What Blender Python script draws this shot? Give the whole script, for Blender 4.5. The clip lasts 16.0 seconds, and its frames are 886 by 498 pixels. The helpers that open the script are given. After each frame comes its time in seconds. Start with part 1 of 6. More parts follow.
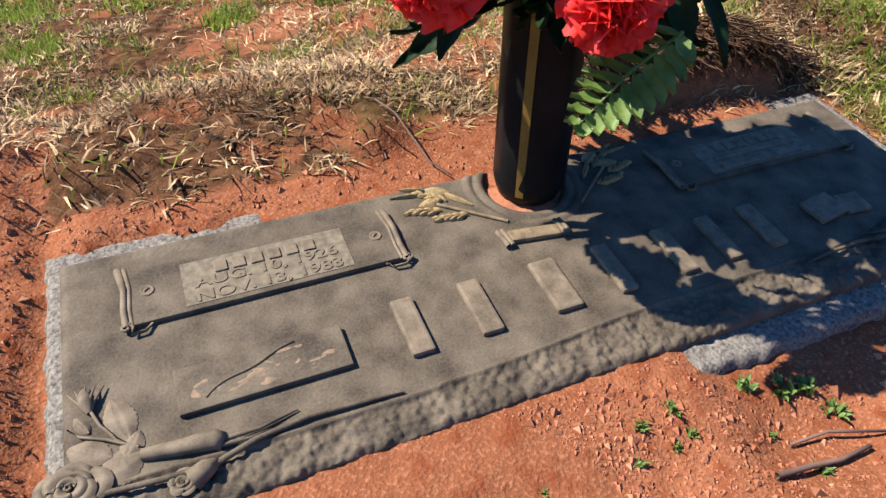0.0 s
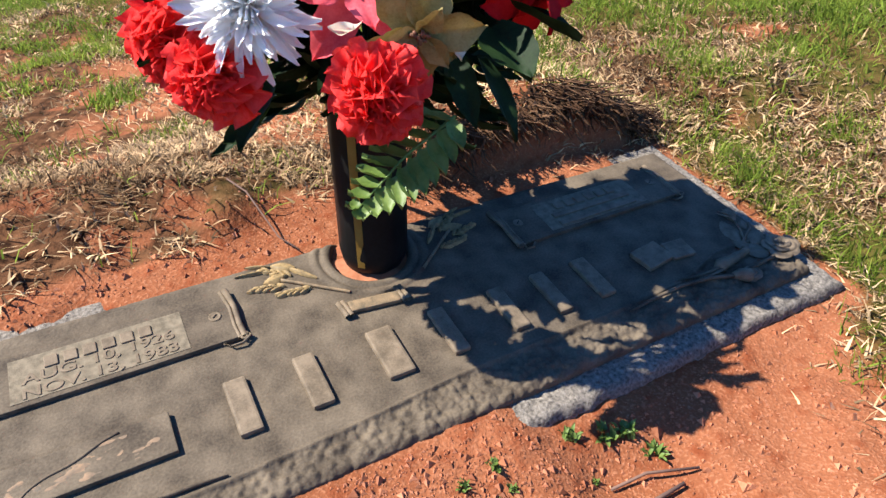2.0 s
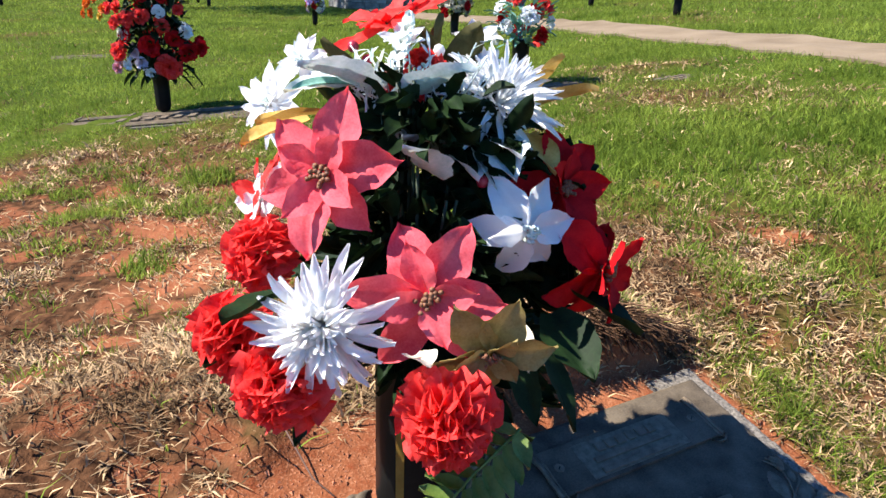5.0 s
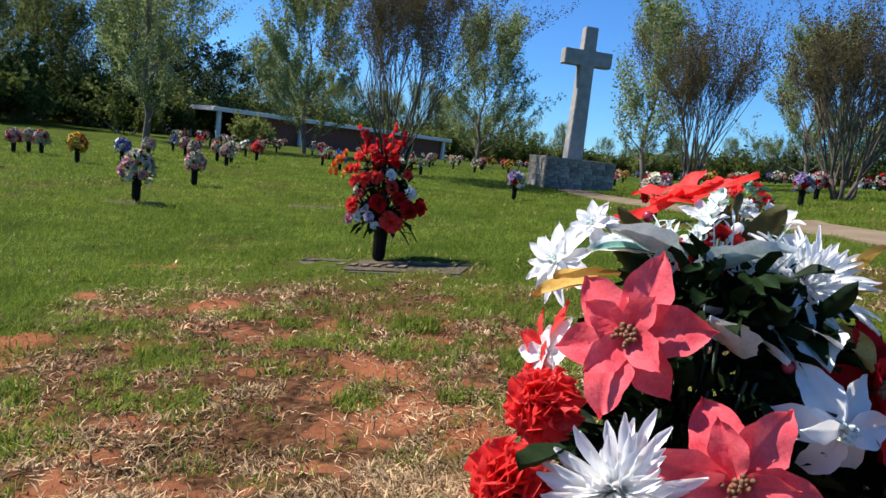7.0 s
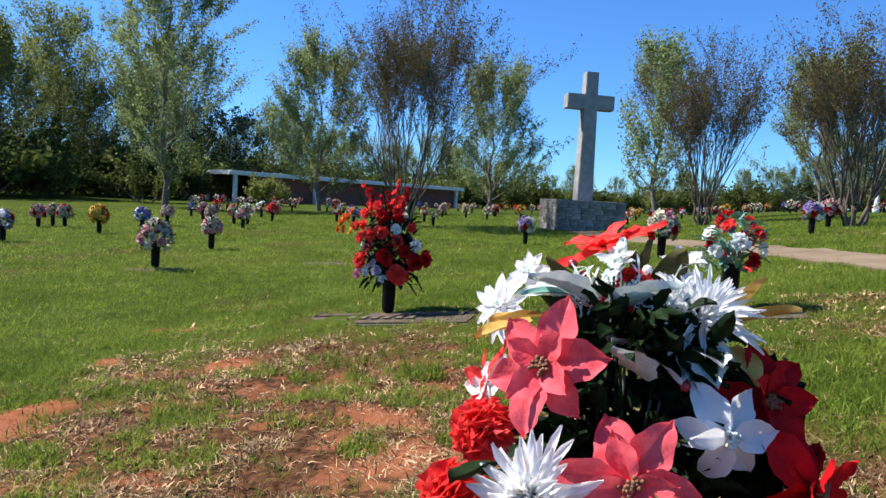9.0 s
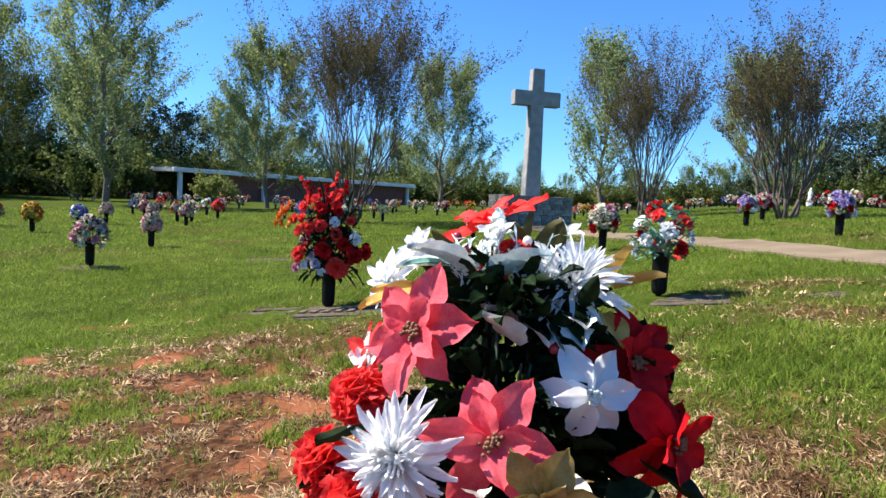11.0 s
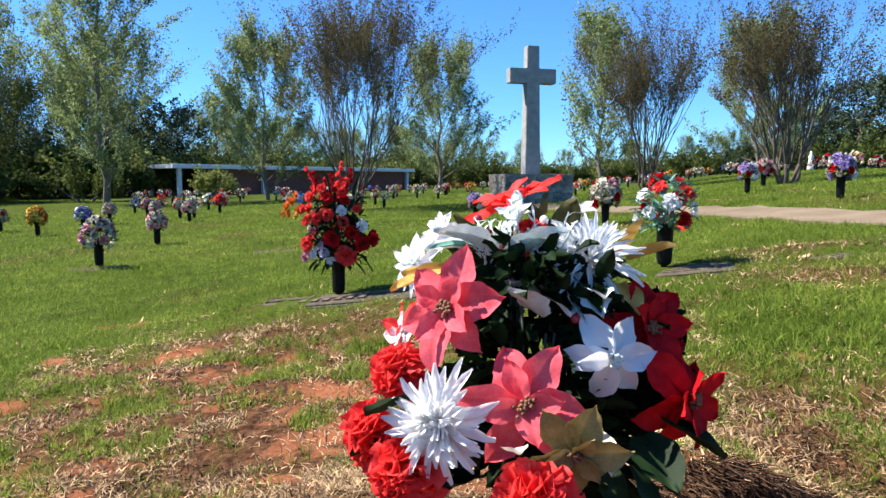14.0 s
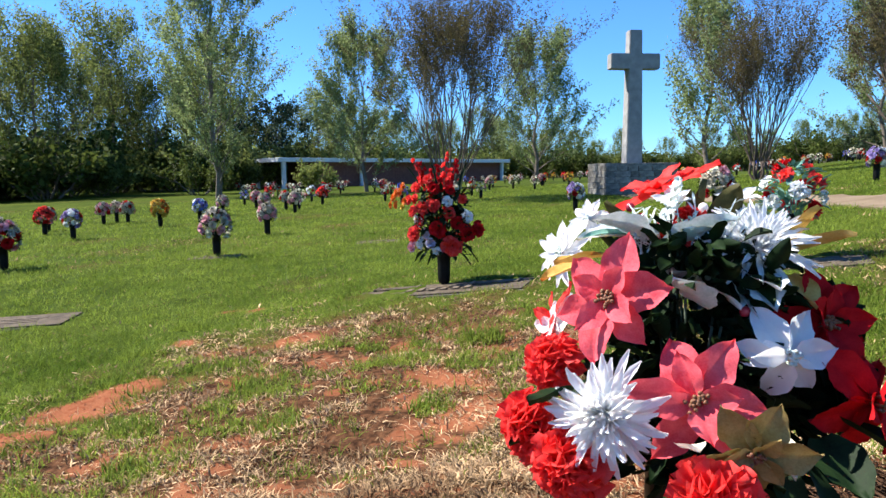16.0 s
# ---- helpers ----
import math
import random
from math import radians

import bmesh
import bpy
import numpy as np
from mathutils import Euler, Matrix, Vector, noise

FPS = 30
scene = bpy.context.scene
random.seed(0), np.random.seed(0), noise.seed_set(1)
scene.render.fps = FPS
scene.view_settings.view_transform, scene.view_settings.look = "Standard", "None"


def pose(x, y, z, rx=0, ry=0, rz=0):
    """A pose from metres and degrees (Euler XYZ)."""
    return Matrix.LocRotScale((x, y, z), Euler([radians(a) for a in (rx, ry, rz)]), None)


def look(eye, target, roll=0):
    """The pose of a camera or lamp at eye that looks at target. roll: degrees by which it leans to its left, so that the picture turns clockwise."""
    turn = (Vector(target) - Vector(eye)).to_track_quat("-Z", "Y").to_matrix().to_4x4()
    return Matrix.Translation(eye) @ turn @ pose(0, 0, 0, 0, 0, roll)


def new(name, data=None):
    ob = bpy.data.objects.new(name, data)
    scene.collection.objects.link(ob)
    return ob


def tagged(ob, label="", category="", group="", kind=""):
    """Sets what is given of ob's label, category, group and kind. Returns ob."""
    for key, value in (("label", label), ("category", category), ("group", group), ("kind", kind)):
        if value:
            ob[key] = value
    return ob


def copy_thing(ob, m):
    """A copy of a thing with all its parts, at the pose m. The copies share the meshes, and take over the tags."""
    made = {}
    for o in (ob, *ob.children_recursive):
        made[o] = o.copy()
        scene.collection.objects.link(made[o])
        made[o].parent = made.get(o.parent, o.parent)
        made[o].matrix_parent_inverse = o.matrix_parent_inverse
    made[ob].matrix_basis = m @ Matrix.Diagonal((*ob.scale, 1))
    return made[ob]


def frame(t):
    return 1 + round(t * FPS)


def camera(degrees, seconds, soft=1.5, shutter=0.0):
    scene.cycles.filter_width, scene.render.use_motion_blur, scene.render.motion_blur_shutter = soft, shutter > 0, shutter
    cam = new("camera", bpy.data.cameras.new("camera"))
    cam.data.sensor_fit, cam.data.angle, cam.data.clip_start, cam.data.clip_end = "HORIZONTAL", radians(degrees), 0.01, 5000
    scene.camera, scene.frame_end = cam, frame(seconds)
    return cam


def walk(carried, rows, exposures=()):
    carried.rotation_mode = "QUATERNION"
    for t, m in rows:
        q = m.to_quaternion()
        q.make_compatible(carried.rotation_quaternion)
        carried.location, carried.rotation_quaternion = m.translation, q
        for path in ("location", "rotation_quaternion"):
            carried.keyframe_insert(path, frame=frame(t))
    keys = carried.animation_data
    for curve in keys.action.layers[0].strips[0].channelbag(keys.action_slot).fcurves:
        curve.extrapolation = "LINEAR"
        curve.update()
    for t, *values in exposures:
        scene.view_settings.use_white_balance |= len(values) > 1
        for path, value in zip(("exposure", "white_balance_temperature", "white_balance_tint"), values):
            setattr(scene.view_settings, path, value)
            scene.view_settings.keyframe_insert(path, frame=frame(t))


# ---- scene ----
cam = camera(67.8, 16.0)
PATH = [
    (0, (2.573, 0.898, 0.847), (2.285, 2.498, -0.318), 1.6),
    (0.5, (2.595, 0.902, 0.852), (2.321, 2.517, -0.295), 1.2),
    (1, (2.628, 0.904, 0.859), (2.382, 2.537, -0.271), 0.8),
    (1.5, (2.671, 0.9, 0.874), (2.477, 2.576, -0.201), 0.4),
    (2, (2.715, 0.907, 0.889), (2.564, 2.609, -0.15), 0.3),
    (2.5, (2.75, 0.908, 0.901), (2.635, 2.636, -0.099), 0.0),
    (3, (2.769, 0.9, 0.912), (2.691, 2.642, -0.067), -0.3),
    (3.2, (2.77, 0.898, 0.922), (2.703, 2.652, -0.037), -0.5),
    (5.3, (2.599, 1.01, 1.063), (2.376, 2.875, 0.376), 3.6),
    (5.5, (2.568, 1.017, 1.067), (2.296, 2.889, 0.417), 3.9),
    (6, (2.504, 1.02, 1.07), (2.053, 2.893, 0.534), 4.6),
    (6.5, (2.488, 0.996, 1.081), (1.853, 2.849, 0.678), 4.4),
    (7, (2.525, 0.953, 1.03), (1.789, 2.791, 0.745), 6.7),
    (7.5, (2.593, 0.925, 1.025), (1.777, 2.735, 0.79), 3.3),
    (8, (2.62, 0.895, 1.036), (1.768, 2.693, 0.835), 3.9),
    (8.5, (2.64, 0.882, 1.048), (1.807, 2.691, 0.863), 3.6),
    (9, (2.653, 0.866, 1.06), (1.849, 2.691, 0.916), 3.2),
    (9.2, (2.662, 0.861, 1.06), (1.871, 2.693, 0.919), 3.3),
    (11.3, (2.766, 0.888, 1.032), (2.153, 2.786, 0.887), 2.9),
    (11.5, (2.779, 0.875, 1.032), (2.206, 2.785, 0.891), 2.8),
    (12, (2.785, 0.852, 1.027), (2.228, 2.769, 0.9), 2.0),
    (12.5, (2.786, 0.847, 1.034), (2.24, 2.767, 0.919), 1.4),
    (13, (2.773, 0.834, 1.037), (2.236, 2.757, 0.915), 1.3),
    (13.5, (2.744, 0.823, 1.037), (2.133, 2.722, 0.889), 0.8),
    (14, (2.738, 0.818, 1.038), (2.062, 2.691, 0.84), -0.1),
    (14.5, (2.711, 0.818, 1.035), (1.963, 2.662, 0.833), -0.5),
    (15, (2.695, 0.799, 1.044), (1.875, 2.61, 0.829), -0.8),
    (15.5, (2.679, 0.792, 1.045), (1.789, 2.57, 0.831), -1.1),
    (16, (2.662, 0.794, 1.034), (1.728, 2.548, 0.811), -0.7),
]
walk(cam, [(t, look(eye, target, roll)) for t, eye, target, roll in PATH],
     exposures=((0, 1.25), (3, 1.5), (5.5, 1.3), (6.5, 0.88), (7.0, 0.8), (9, 1.0), (12.5, 1.28), (16, 1.3)))

# ---- world, sun ----
SUN_DIR = Vector((-0.985, -0.17, 1.18)).normalized()
world = bpy.data.worlds.new("world")
scene.world = world
world.use_nodes = True
wn = world.node_tree.nodes
sky = wn.new("ShaderNodeTexSky")
sky.sky_type = "NISHITA"
sky.sun_disc = False
sky.sun_elevation = math.asin(SUN_DIR.z)
sky.sun_rotation = math.atan2(SUN_DIR.x, SUN_DIR.y)
sky.air_density = 1.0
sky.dust_density = 0.0
sky.ozone_density = 3.5
tone = wn.new("ShaderNodeMix")
tone.data_type, tone.blend_type = "RGBA", "MULTIPLY"
tone.inputs[0].default_value = 1.0
tone.inputs[7].default_value = (0.44, 0.82, 1.30, 1)
world.node_tree.links.new(sky.outputs[0], tone.inputs[6])
world.node_tree.links.new(tone.outputs[2], wn["Background"].inputs[0])
wn["Background"].inputs[1].default_value = 0.076
sun = new("sun", bpy.data.lights.new("sun", "SUN"))
sun.data.energy = 4.9
sun.data.angle = radians(0.55)
sun.data.color = (1.0, 0.95, 0.885)
sun.matrix_world = look(SUN_DIR * 30, (0, 0, 0))

# ---- materials ----


def mat(name, a, b=None, scale=30.0, rough=0.7, metal=0.0, bump=0.2, fine=None, spec=0.4, dist=0.002, sheen=0.0, thin=0.0, rand=0.0, island=0.0):
    """Two colours mixed by noise at two sizes, with relief; thin: light that shines through; rand, island: tone change by object or piece."""
    m = bpy.data.materials.new(name)
    m.use_nodes = True
    nt = m.node_tree
    n, ln = nt.nodes, nt.links.new
    p = n["Principled BSDF"]
    b = b or tuple(min(1, c * 1.35) for c in a)
    tc = n.new("ShaderNodeTexCoord")
    n1 = n.new("ShaderNodeTexNoise")
    n1.inputs["Scale"].default_value = scale
    n1.inputs["Detail"].default_value = 6
    n2 = n.new("ShaderNodeTexNoise")
    n2.inputs["Scale"].default_value = fine or scale * 9
    n2.inputs["Detail"].default_value = 4
    for t in (n1, n2):
        ln(tc.outputs["Object"], t.inputs["Vector"])
    add = n.new("ShaderNodeMath")
    add.operation = "MULTIPLY_ADD"
    add.inputs[1].default_value = 0.45
    ln(n2.outputs[0], add.inputs[0])
    ln(n1.outputs[0], add.inputs[2])
    rmp = n.new("ShaderNodeMapRange")
    rmp.inputs["From Min"].default_value = 0.5
    rmp.inputs["From Max"].default_value = 0.95
    ln(add.outputs[0], rmp.inputs["Value"])
    mix = n.new("ShaderNodeMix")
    mix.data_type = "RGBA"
    mix.inputs[6].default_value = (*a, 1)
    mix.inputs[7].default_value = (*b, 1)
    ln(rmp.outputs[0], mix.inputs[0])
    col = mix.outputs[2]
    if rand or island:
        src = n.new("ShaderNodeObjectInfo").outputs["Random"] if rand else n.new("ShaderNodeNewGeometry").outputs["Random Per Island"]
        amt = rand or island
        mr = n.new("ShaderNodeMapRange")
        mr.inputs["To Min"].default_value = 1 - amt
        mr.inputs["To Max"].default_value = 1 + amt
        ln(src, mr.inputs["Value"])
        hsv = n.new("ShaderNodeHueSaturation")
        ln(col, hsv.inputs["Color"])
        ln(mr.outputs[0], hsv.inputs["Value"])
        col = hsv.outputs[0]
    ln(col, p.inputs["Base Color"])
    p.inputs["Roughness"].default_value = rough
    p.inputs["Metallic"].default_value = metal
    p.inputs["Specular IOR Level"].default_value = spec
    if bump:
        bp = n.new("ShaderNodeBump")
        bp.inputs["Strength"].default_value = bump
        bp.inputs["Distance"].default_value = dist
        ln(add.outputs[0], bp.inputs["Height"])
        ln(bp.outputs[0], p.inputs["Normal"])
    if thin:
        tr = n.new("ShaderNodeBsdfTranslucent")
        ln(col, tr.inputs["Color"])
        ms = n.new("ShaderNodeMixShader")
        ms.inputs[0].default_value = thin
        ln(p.outputs[0], ms.inputs[1])
        ln(tr.outputs[0], ms.inputs[2])
        ln(ms.outputs[0], n["Material Output"].inputs[0])
    return m


def ground_material():
    """Lawn and red clay, blended by the share of bare earth and dry grass."""
    m = bpy.data.materials.new("lawn_and_clay")
    m.use_nodes = True
    n, ln = m.node_tree.nodes, m.node_tree.links.new
    p = n["Principled BSDF"]
    tc = n.new("ShaderNodeTexCoord")

    def tex(scale, detail=5):
        t = n.new("ShaderNodeTexNoise")
        t.inputs["Scale"].default_value = scale
        t.inputs["Detail"].default_value = detail
        ln(tc.outputs["Object"], t.inputs["Vector"])
        return t.outputs[0]

    def mixc(f, a, b):
        x = n.new("ShaderNodeMix")
        x.data_type = "RGBA"
        ln(f, x.inputs[0])
        for s, c in ((x.inputs[6], a), (x.inputs[7], b)):
            if isinstance(c, tuple):
                s.default_value = (*c, 1)
            else:
                ln(c, s)
        return x.outputs[2]

    def span(f, lo, hi):
        r = n.new("ShaderNodeMapRange")
        r.inputs["From Min"].default_value, r.inputs["From Max"].default_value = lo, hi
        ln(f, r.inputs["Value"])
        return r.outputs[0]
    wide, mid, small, grit = tex(0.35), tex(3.0), tex(38.0), tex(260.0, 3)
    # Green base is darker than the blades, standing for shade in the gaps.
    green = mixc(span(mid, 0.35, 0.65), (0.026, 0.042, 0.005), (0.055, 0.080, 0.009))
    green = mixc(span(wide, 0.4, 0.62), green, (0.07, 0.090, 0.012))
    green = mixc(span(small, 0.45, 0.7), green, (0.03, 0.05, 0.005))
    # The dark straw tone paints in the shade between dry pieces.
    straw = mixc(span(small, 0.35, 0.65), (0.030, 0.014, 0.007), (0.13, 0.060, 0.028))
    clay = mixc(span(mid, 0.35, 0.68), (0.165, 0.054, 0.023), (0.26, 0.094, 0.043))
    clay = mixc(span(grit, 0.5, 0.72), clay, (0.33, 0.140, 0.072))
    clay = mixc(span(small, 0.52, 0.72), clay, (0.17, 0.045, 0.018))
    at = n.new("ShaderNodeAttribute")
    at.attribute_name = "thatch"
    col = mixc(span(at.outputs["Fac"], 0.35, 0.9), green, straw)
    as_ = n.new("ShaderNodeAttribute")
    as_.attribute_name = "soil"
    col = mixc(span(as_.outputs["Fac"], 0.25, 0.6), col, clay)
    ln(col, p.inputs["Base Color"])
    p.inputs["Roughness"].default_value = 0.92
    p.inputs["Specular IOR Level"].default_value = 0.03
    add = n.new("ShaderNodeMath")
    add.operation = "MULTIPLY_ADD"
    add.inputs[1].default_value = 0.35
    ln(grit, add.inputs[0])
    ln(small, add.inputs[2])
    bp = n.new("ShaderNodeBump")
    bp.inputs["Strength"].default_value = 0.6
    bp.inputs["Distance"].default_value = 0.011
    ln(add.outputs[0], bp.inputs["Height"])
    ln(bp.outputs[0], p.inputs["Normal"])
    return m


M_GROUND = ground_material()
M_BRONZE = mat("aged_bronze", (0.050, 0.039, 0.028), (0.145, 0.113, 0.077), 22, 0.7, 0.0, 0.9, 330, 0.05, 0.0014)
M_BRONZE_HI = mat("rubbed_bronze", (0.095, 0.072, 0.047), (0.205, 0.155, 0.102), 60, 0.6, 0.0, 0.3, 600, 0.10, 0.0005)
M_BRONZE_WARM = mat("tarnished_bronze", (0.10, 0.078, 0.048), (0.24, 0.165, 0.092), 90, 0.6, 0.0, 0.4, 500, 0.15, 0.0008)
M_BRONZE_WORN = mat("worn_relief_bronze", (0.11, 0.09, 0.066), (0.27, 0.17, 0.098), 90, 0.65, 0.0, 0.3, 300, 0.10, 0.0006)
M_BRONZE_GOLD = mat("gilt_bronze", (0.15, 0.11, 0.055), (0.33, 0.225, 0.10), 120, 0.55, 0.0, 0.3, 500, 0.15, 0.0005)
M_BRONZE_DUST = mat("dusty_bronze", (0.10, 0.082, 0.056), (0.21, 0.17, 0.115), 110, 0.8, 0.0, 0.3, 700, 0.05, 0.0005)
M_GRANITE = mat("grey_granite", (0.06, 0.052, 0.043), (0.27, 0.235, 0.19), 210, 0.85, 0, 0.7, 700, 0.08, 0.003)
M_VASE = mat("black_metal", (0.004, 0.004, 0.004), (0.011, 0.0105, 0.010), 22, 0.42, 0.0, 0.25, 260, 0.10, 0.001)
M_OCHRE = mat("ochre_strip", (0.30, 0.17, 0.03), (0.42, 0.25, 0.05), 60, 0.5, 0.1, 0.1)
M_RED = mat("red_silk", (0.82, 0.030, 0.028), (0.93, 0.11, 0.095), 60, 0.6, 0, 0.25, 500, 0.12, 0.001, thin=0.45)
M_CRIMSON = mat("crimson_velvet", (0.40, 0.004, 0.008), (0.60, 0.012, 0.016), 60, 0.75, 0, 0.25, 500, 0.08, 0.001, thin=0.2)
M_CORAL = mat("coral_velvet", (0.73, 0.055, 0.080), (0.92, 0.165, 0.185), 45, 0.75, 0, 0.5, 420, 0.10, 0.0016, thin=0.25)
M_WHITE = mat("white_silk", (0.86, 0.86, 0.85), (0.93, 0.93, 0.91), 60, 0.65, 0, 0.2, 400, 0.15, 0.001, thin=0.4)
M_CREAM = mat("cream_silk", (0.80, 0.74, 0.50), (0.88, 0.86, 0.74), 30, 0.6, 0, 0.2, 400, 0.3, 0.001, thin=0.35)
M_GOLD = mat("gold_silk", (0.50, 0.27, 0.035), (0.68, 0.45, 0.12), 50, 0.5, 0.05, 0.25, 400, 0.4, 0.001, thin=0.15)
# Olive gold toned down so that the low bloom looks shaded.
M_OLIVE_SHADED = mat("olive_gold_silk_shaded", (0.17, 0.12, 0.030), (0.31, 0.24, 0.085), 50, 0.6, 0, 0.25, 400, 0.3, 0.001, thin=0.12)
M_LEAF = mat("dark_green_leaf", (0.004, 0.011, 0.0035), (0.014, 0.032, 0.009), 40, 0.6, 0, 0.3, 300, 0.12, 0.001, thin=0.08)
M_OLIVE_LEAF = mat("olive_leaf", (0.045, 0.042, 0.012), (0.10, 0.088, 0.03), 40, 0.6, 0, 0.3, 300, 0.12, 0.001, thin=0.1)
M_FERN = mat("fern_green", (0.075, 0.135, 0.022), (0.17, 0.24, 0.055), 40, 0.5, 0, 0.3, 300, 0.4, 0.001, thin=0.25)
M_FROST = mat("frosted_leaf", (0.50, 0.60, 0.55), (0.86, 0.89, 0.87), 60, 0.65, 0, 0.3, 300, 0.15, 0.001, thin=0.2)
M_TEAL = mat("teal_frosted_leaf", (0.03, 0.14, 0.10), (0.22, 0.40, 0.33), 45, 0.6, 0, 0.3, 300, 0.3, 0.001, thin=0.1)
M_BERRY = mat("red_berry", (0.22, 0.015, 0.03), (0.40, 0.04, 0.06), 90, 0.25, 0, 0.05)
M_STAMEN = mat("dark_stamen", (0.10, 0.028, 0.016), (0.27, 0.12, 0.05), 400, 0.6, 0, 0.3)
M_PALE_STAMEN = mat("pale_stamen", (0.35, 0.45, 0.40), (0.7, 0.75, 0.68), 400, 0.6, 0, 0.3)
M_STEM = mat("dark_green_stem", (0.02, 0.035, 0.015), None, 40, 0.6)
M_STONE = mat("pale_stone", (0.23, 0.225, 0.215), (0.36, 0.352, 0.335), 5, 0.85, 0, 0.4, 90, 0.25, 0.01)
M_ROUGHSTONE = mat("rough_grey_stone", (0.11, 0.098, 0.084), (0.38, 0.34, 0.28), 7, 0.9, 0, 0.8, 45, 0.06, 0.03, rand=0.3)
M_MORTAR = mat("mortar", (0.08, 0.075, 0.07), None, 30, 0.95)
M_CONCRETE = mat("walk_concrete", (0.15, 0.11, 0.07), (0.23, 0.175, 0.115), 3, 0.9, 0, 0.3, 120, 0.05, 0.004)
M_BRICK = mat("red_brown_brick", (0.16, 0.06, 0.045), (0.25, 0.10, 0.07), 6, 0.9, 0, 0.3, 60)
M_TRIM = mat("white_paint", (0.62, 0.62, 0.60), (0.78, 0.78, 0.76), 3, 0.6, 0, 0.1)
M_ROOF = mat("pale_roofing", (0.45, 0.45, 0.44), (0.62, 0.62, 0.60), 2, 0.8, 0, 0.2)
M_DARK = mat("dark_opening", (0.015, 0.015, 0.016), None, 3, 0.5)
M_BARK = mat("grey_bark", (0.10, 0.078, 0.06), (0.23, 0.19, 0.15), 12, 0.9, 0, 0.6, 90, 0.2, 0.01)
# Tan bark with the shade on the myrtle stems put into its colour.
M_MYRTLE_BARK = mat("smooth_tan_bark_shaded", (0.060, 0.044, 0.033), (0.14, 0.108, 0.080), 8, 0.8, 0, 0.3, 70, 0.2, 0.006)
M_TWIG = mat("brown_twig", (0.09, 0.05, 0.035), (0.17, 0.10, 0.07), 20, 0.85, 0, 0)
M_SPRING = mat("spring_leaves", (0.115, 0.145, 0.038), (0.235, 0.262, 0.075), 0.8, 0.7, 0, 0, 6, 0.08, thin=0.55, island=0.5)
M_PALELEAF = mat("pale_spring_leaves", (0.15, 0.20, 0.07), (0.30, 0.345, 0.14), 0.8, 0.7, 0, 0, 6, 0.1, thin=0.5, island=0.45)
M_RUSSET = mat("russet_leaves", (0.075, 0.064, 0.026), (0.155, 0.122, 0.050), 1.0, 0.7, 0, 0, 6, 0.1, thin=0.35, island=0.4)
M_WOODS = mat("dark_woods_leaves", (0.095, 0.122, 0.032), (0.20, 0.225, 0.062), 0.35, 0.7, 0, 0, 3, 0.06, thin=0.6, island=0.55)
M_SHRUB = mat("dark_shrub_leaves", (0.045, 0.066, 0.013), (0.105, 0.13, 0.030), 0.6, 0.7, 0, 0, 4, 0.08, thin=0.35, island=0.5)
M_PINE = mat("pine_needles", (0.018, 0.036, 0.016), (0.045, 0.07, 0.028), 0.4, 0.7, 0, 0, 3, 0.25, thin=0.1, island=0.4)
M_BLADE = mat("grass_blades", (0.095, 0.150, 0.016), (0.26, 0.32, 0.050), 1.6, 0.6, 0, 0, 14, 0.06, thin=0.45, island=0.5)
M_STRAW = mat("dry_grass", (0.105, 0.056, 0.026), (0.62, 0.43, 0.235), 3.0, 0.85, 0, 0, 30, 0.05, thin=0.1, island=0.75)
M_ROOT = mat("earthy_roots", (0.030, 0.014, 0.008), (0.16, 0.09, 0.05), 9, 0.9, 0, 0.2, 80, 0.05, island=0.4)
M_PEBBLE = mat("clay_crumbs", (0.22, 0.070, 0.030), (0.40, 0.17, 0.09), 20, 0.95, 0, 0.3, 200, 0.2, 0.002, island=0.35)
PETAL_TINTS = {
    "orange": mat("orange_silk", (0.70, 0.13, 0.012), (0.80, 0.25, 0.03), 60, 0.6, thin=0.15),
    "yellow": mat("yellow_silk", (0.62, 0.36, 0.02), (0.75, 0.50, 0.08), 60, 0.6, thin=0.15),
    "blue": mat("blue_silk", (0.03, 0.07, 0.45), (0.12, 0.20, 0.62), 60, 0.6, thin=0.15),
    "purple": mat("violet_silk", (0.20, 0.12, 0.36), (0.42, 0.33, 0.58), 60, 0.6, thin=0.15),
    "pink": mat("pink_silk", (0.62, 0.20, 0.26), (0.76, 0.42, 0.45), 60, 0.6, thin=0.15),
    "pale": mat("faded_silk", (0.42, 0.37, 0.27), (0.62, 0.56, 0.45), 60, 0.7, thin=0.15),
    "lilac": mat("lilac_silk", (0.55, 0.42, 0.55), (0.75, 0.66, 0.76), 60, 0.6, thin=0.15),
    "white": M_WHITE, "red": M_RED, "crimson": M_CRIMSON, "cream": M_CREAM,
}


# ---- helpers for meshes ----


def mesh_from(name, verts, faces, smooth=False):
    me = bpy.data.meshes.new(name)
    me.from_pydata([tuple(v) for v in verts], [], [tuple(f) for f in faces])
    if smooth:
        me.polygons.foreach_set("use_smooth", [True] * len(me.polygons))
    me.update()
    return me


def obj(name, me, material, parent=None, label="", m=None):
    ob = new(name, me)
    if material is not None and not me.materials:
        for k in material if isinstance(material, (list, tuple)) else [material]:
            me.materials.append(k)
    if parent is not None:
        ob.parent = parent
    if m is not None:
        ob.matrix_basis = m
    if label:
        ob["label"] = label
    return ob


def bm_mesh(name, bm, smooth=False):
    me = bpy.data.meshes.new(name)
    bm.to_mesh(me)
    bm.free()
    if smooth:
        me.polygons.foreach_set("use_smooth", [True] * len(me.polygons))
    return me


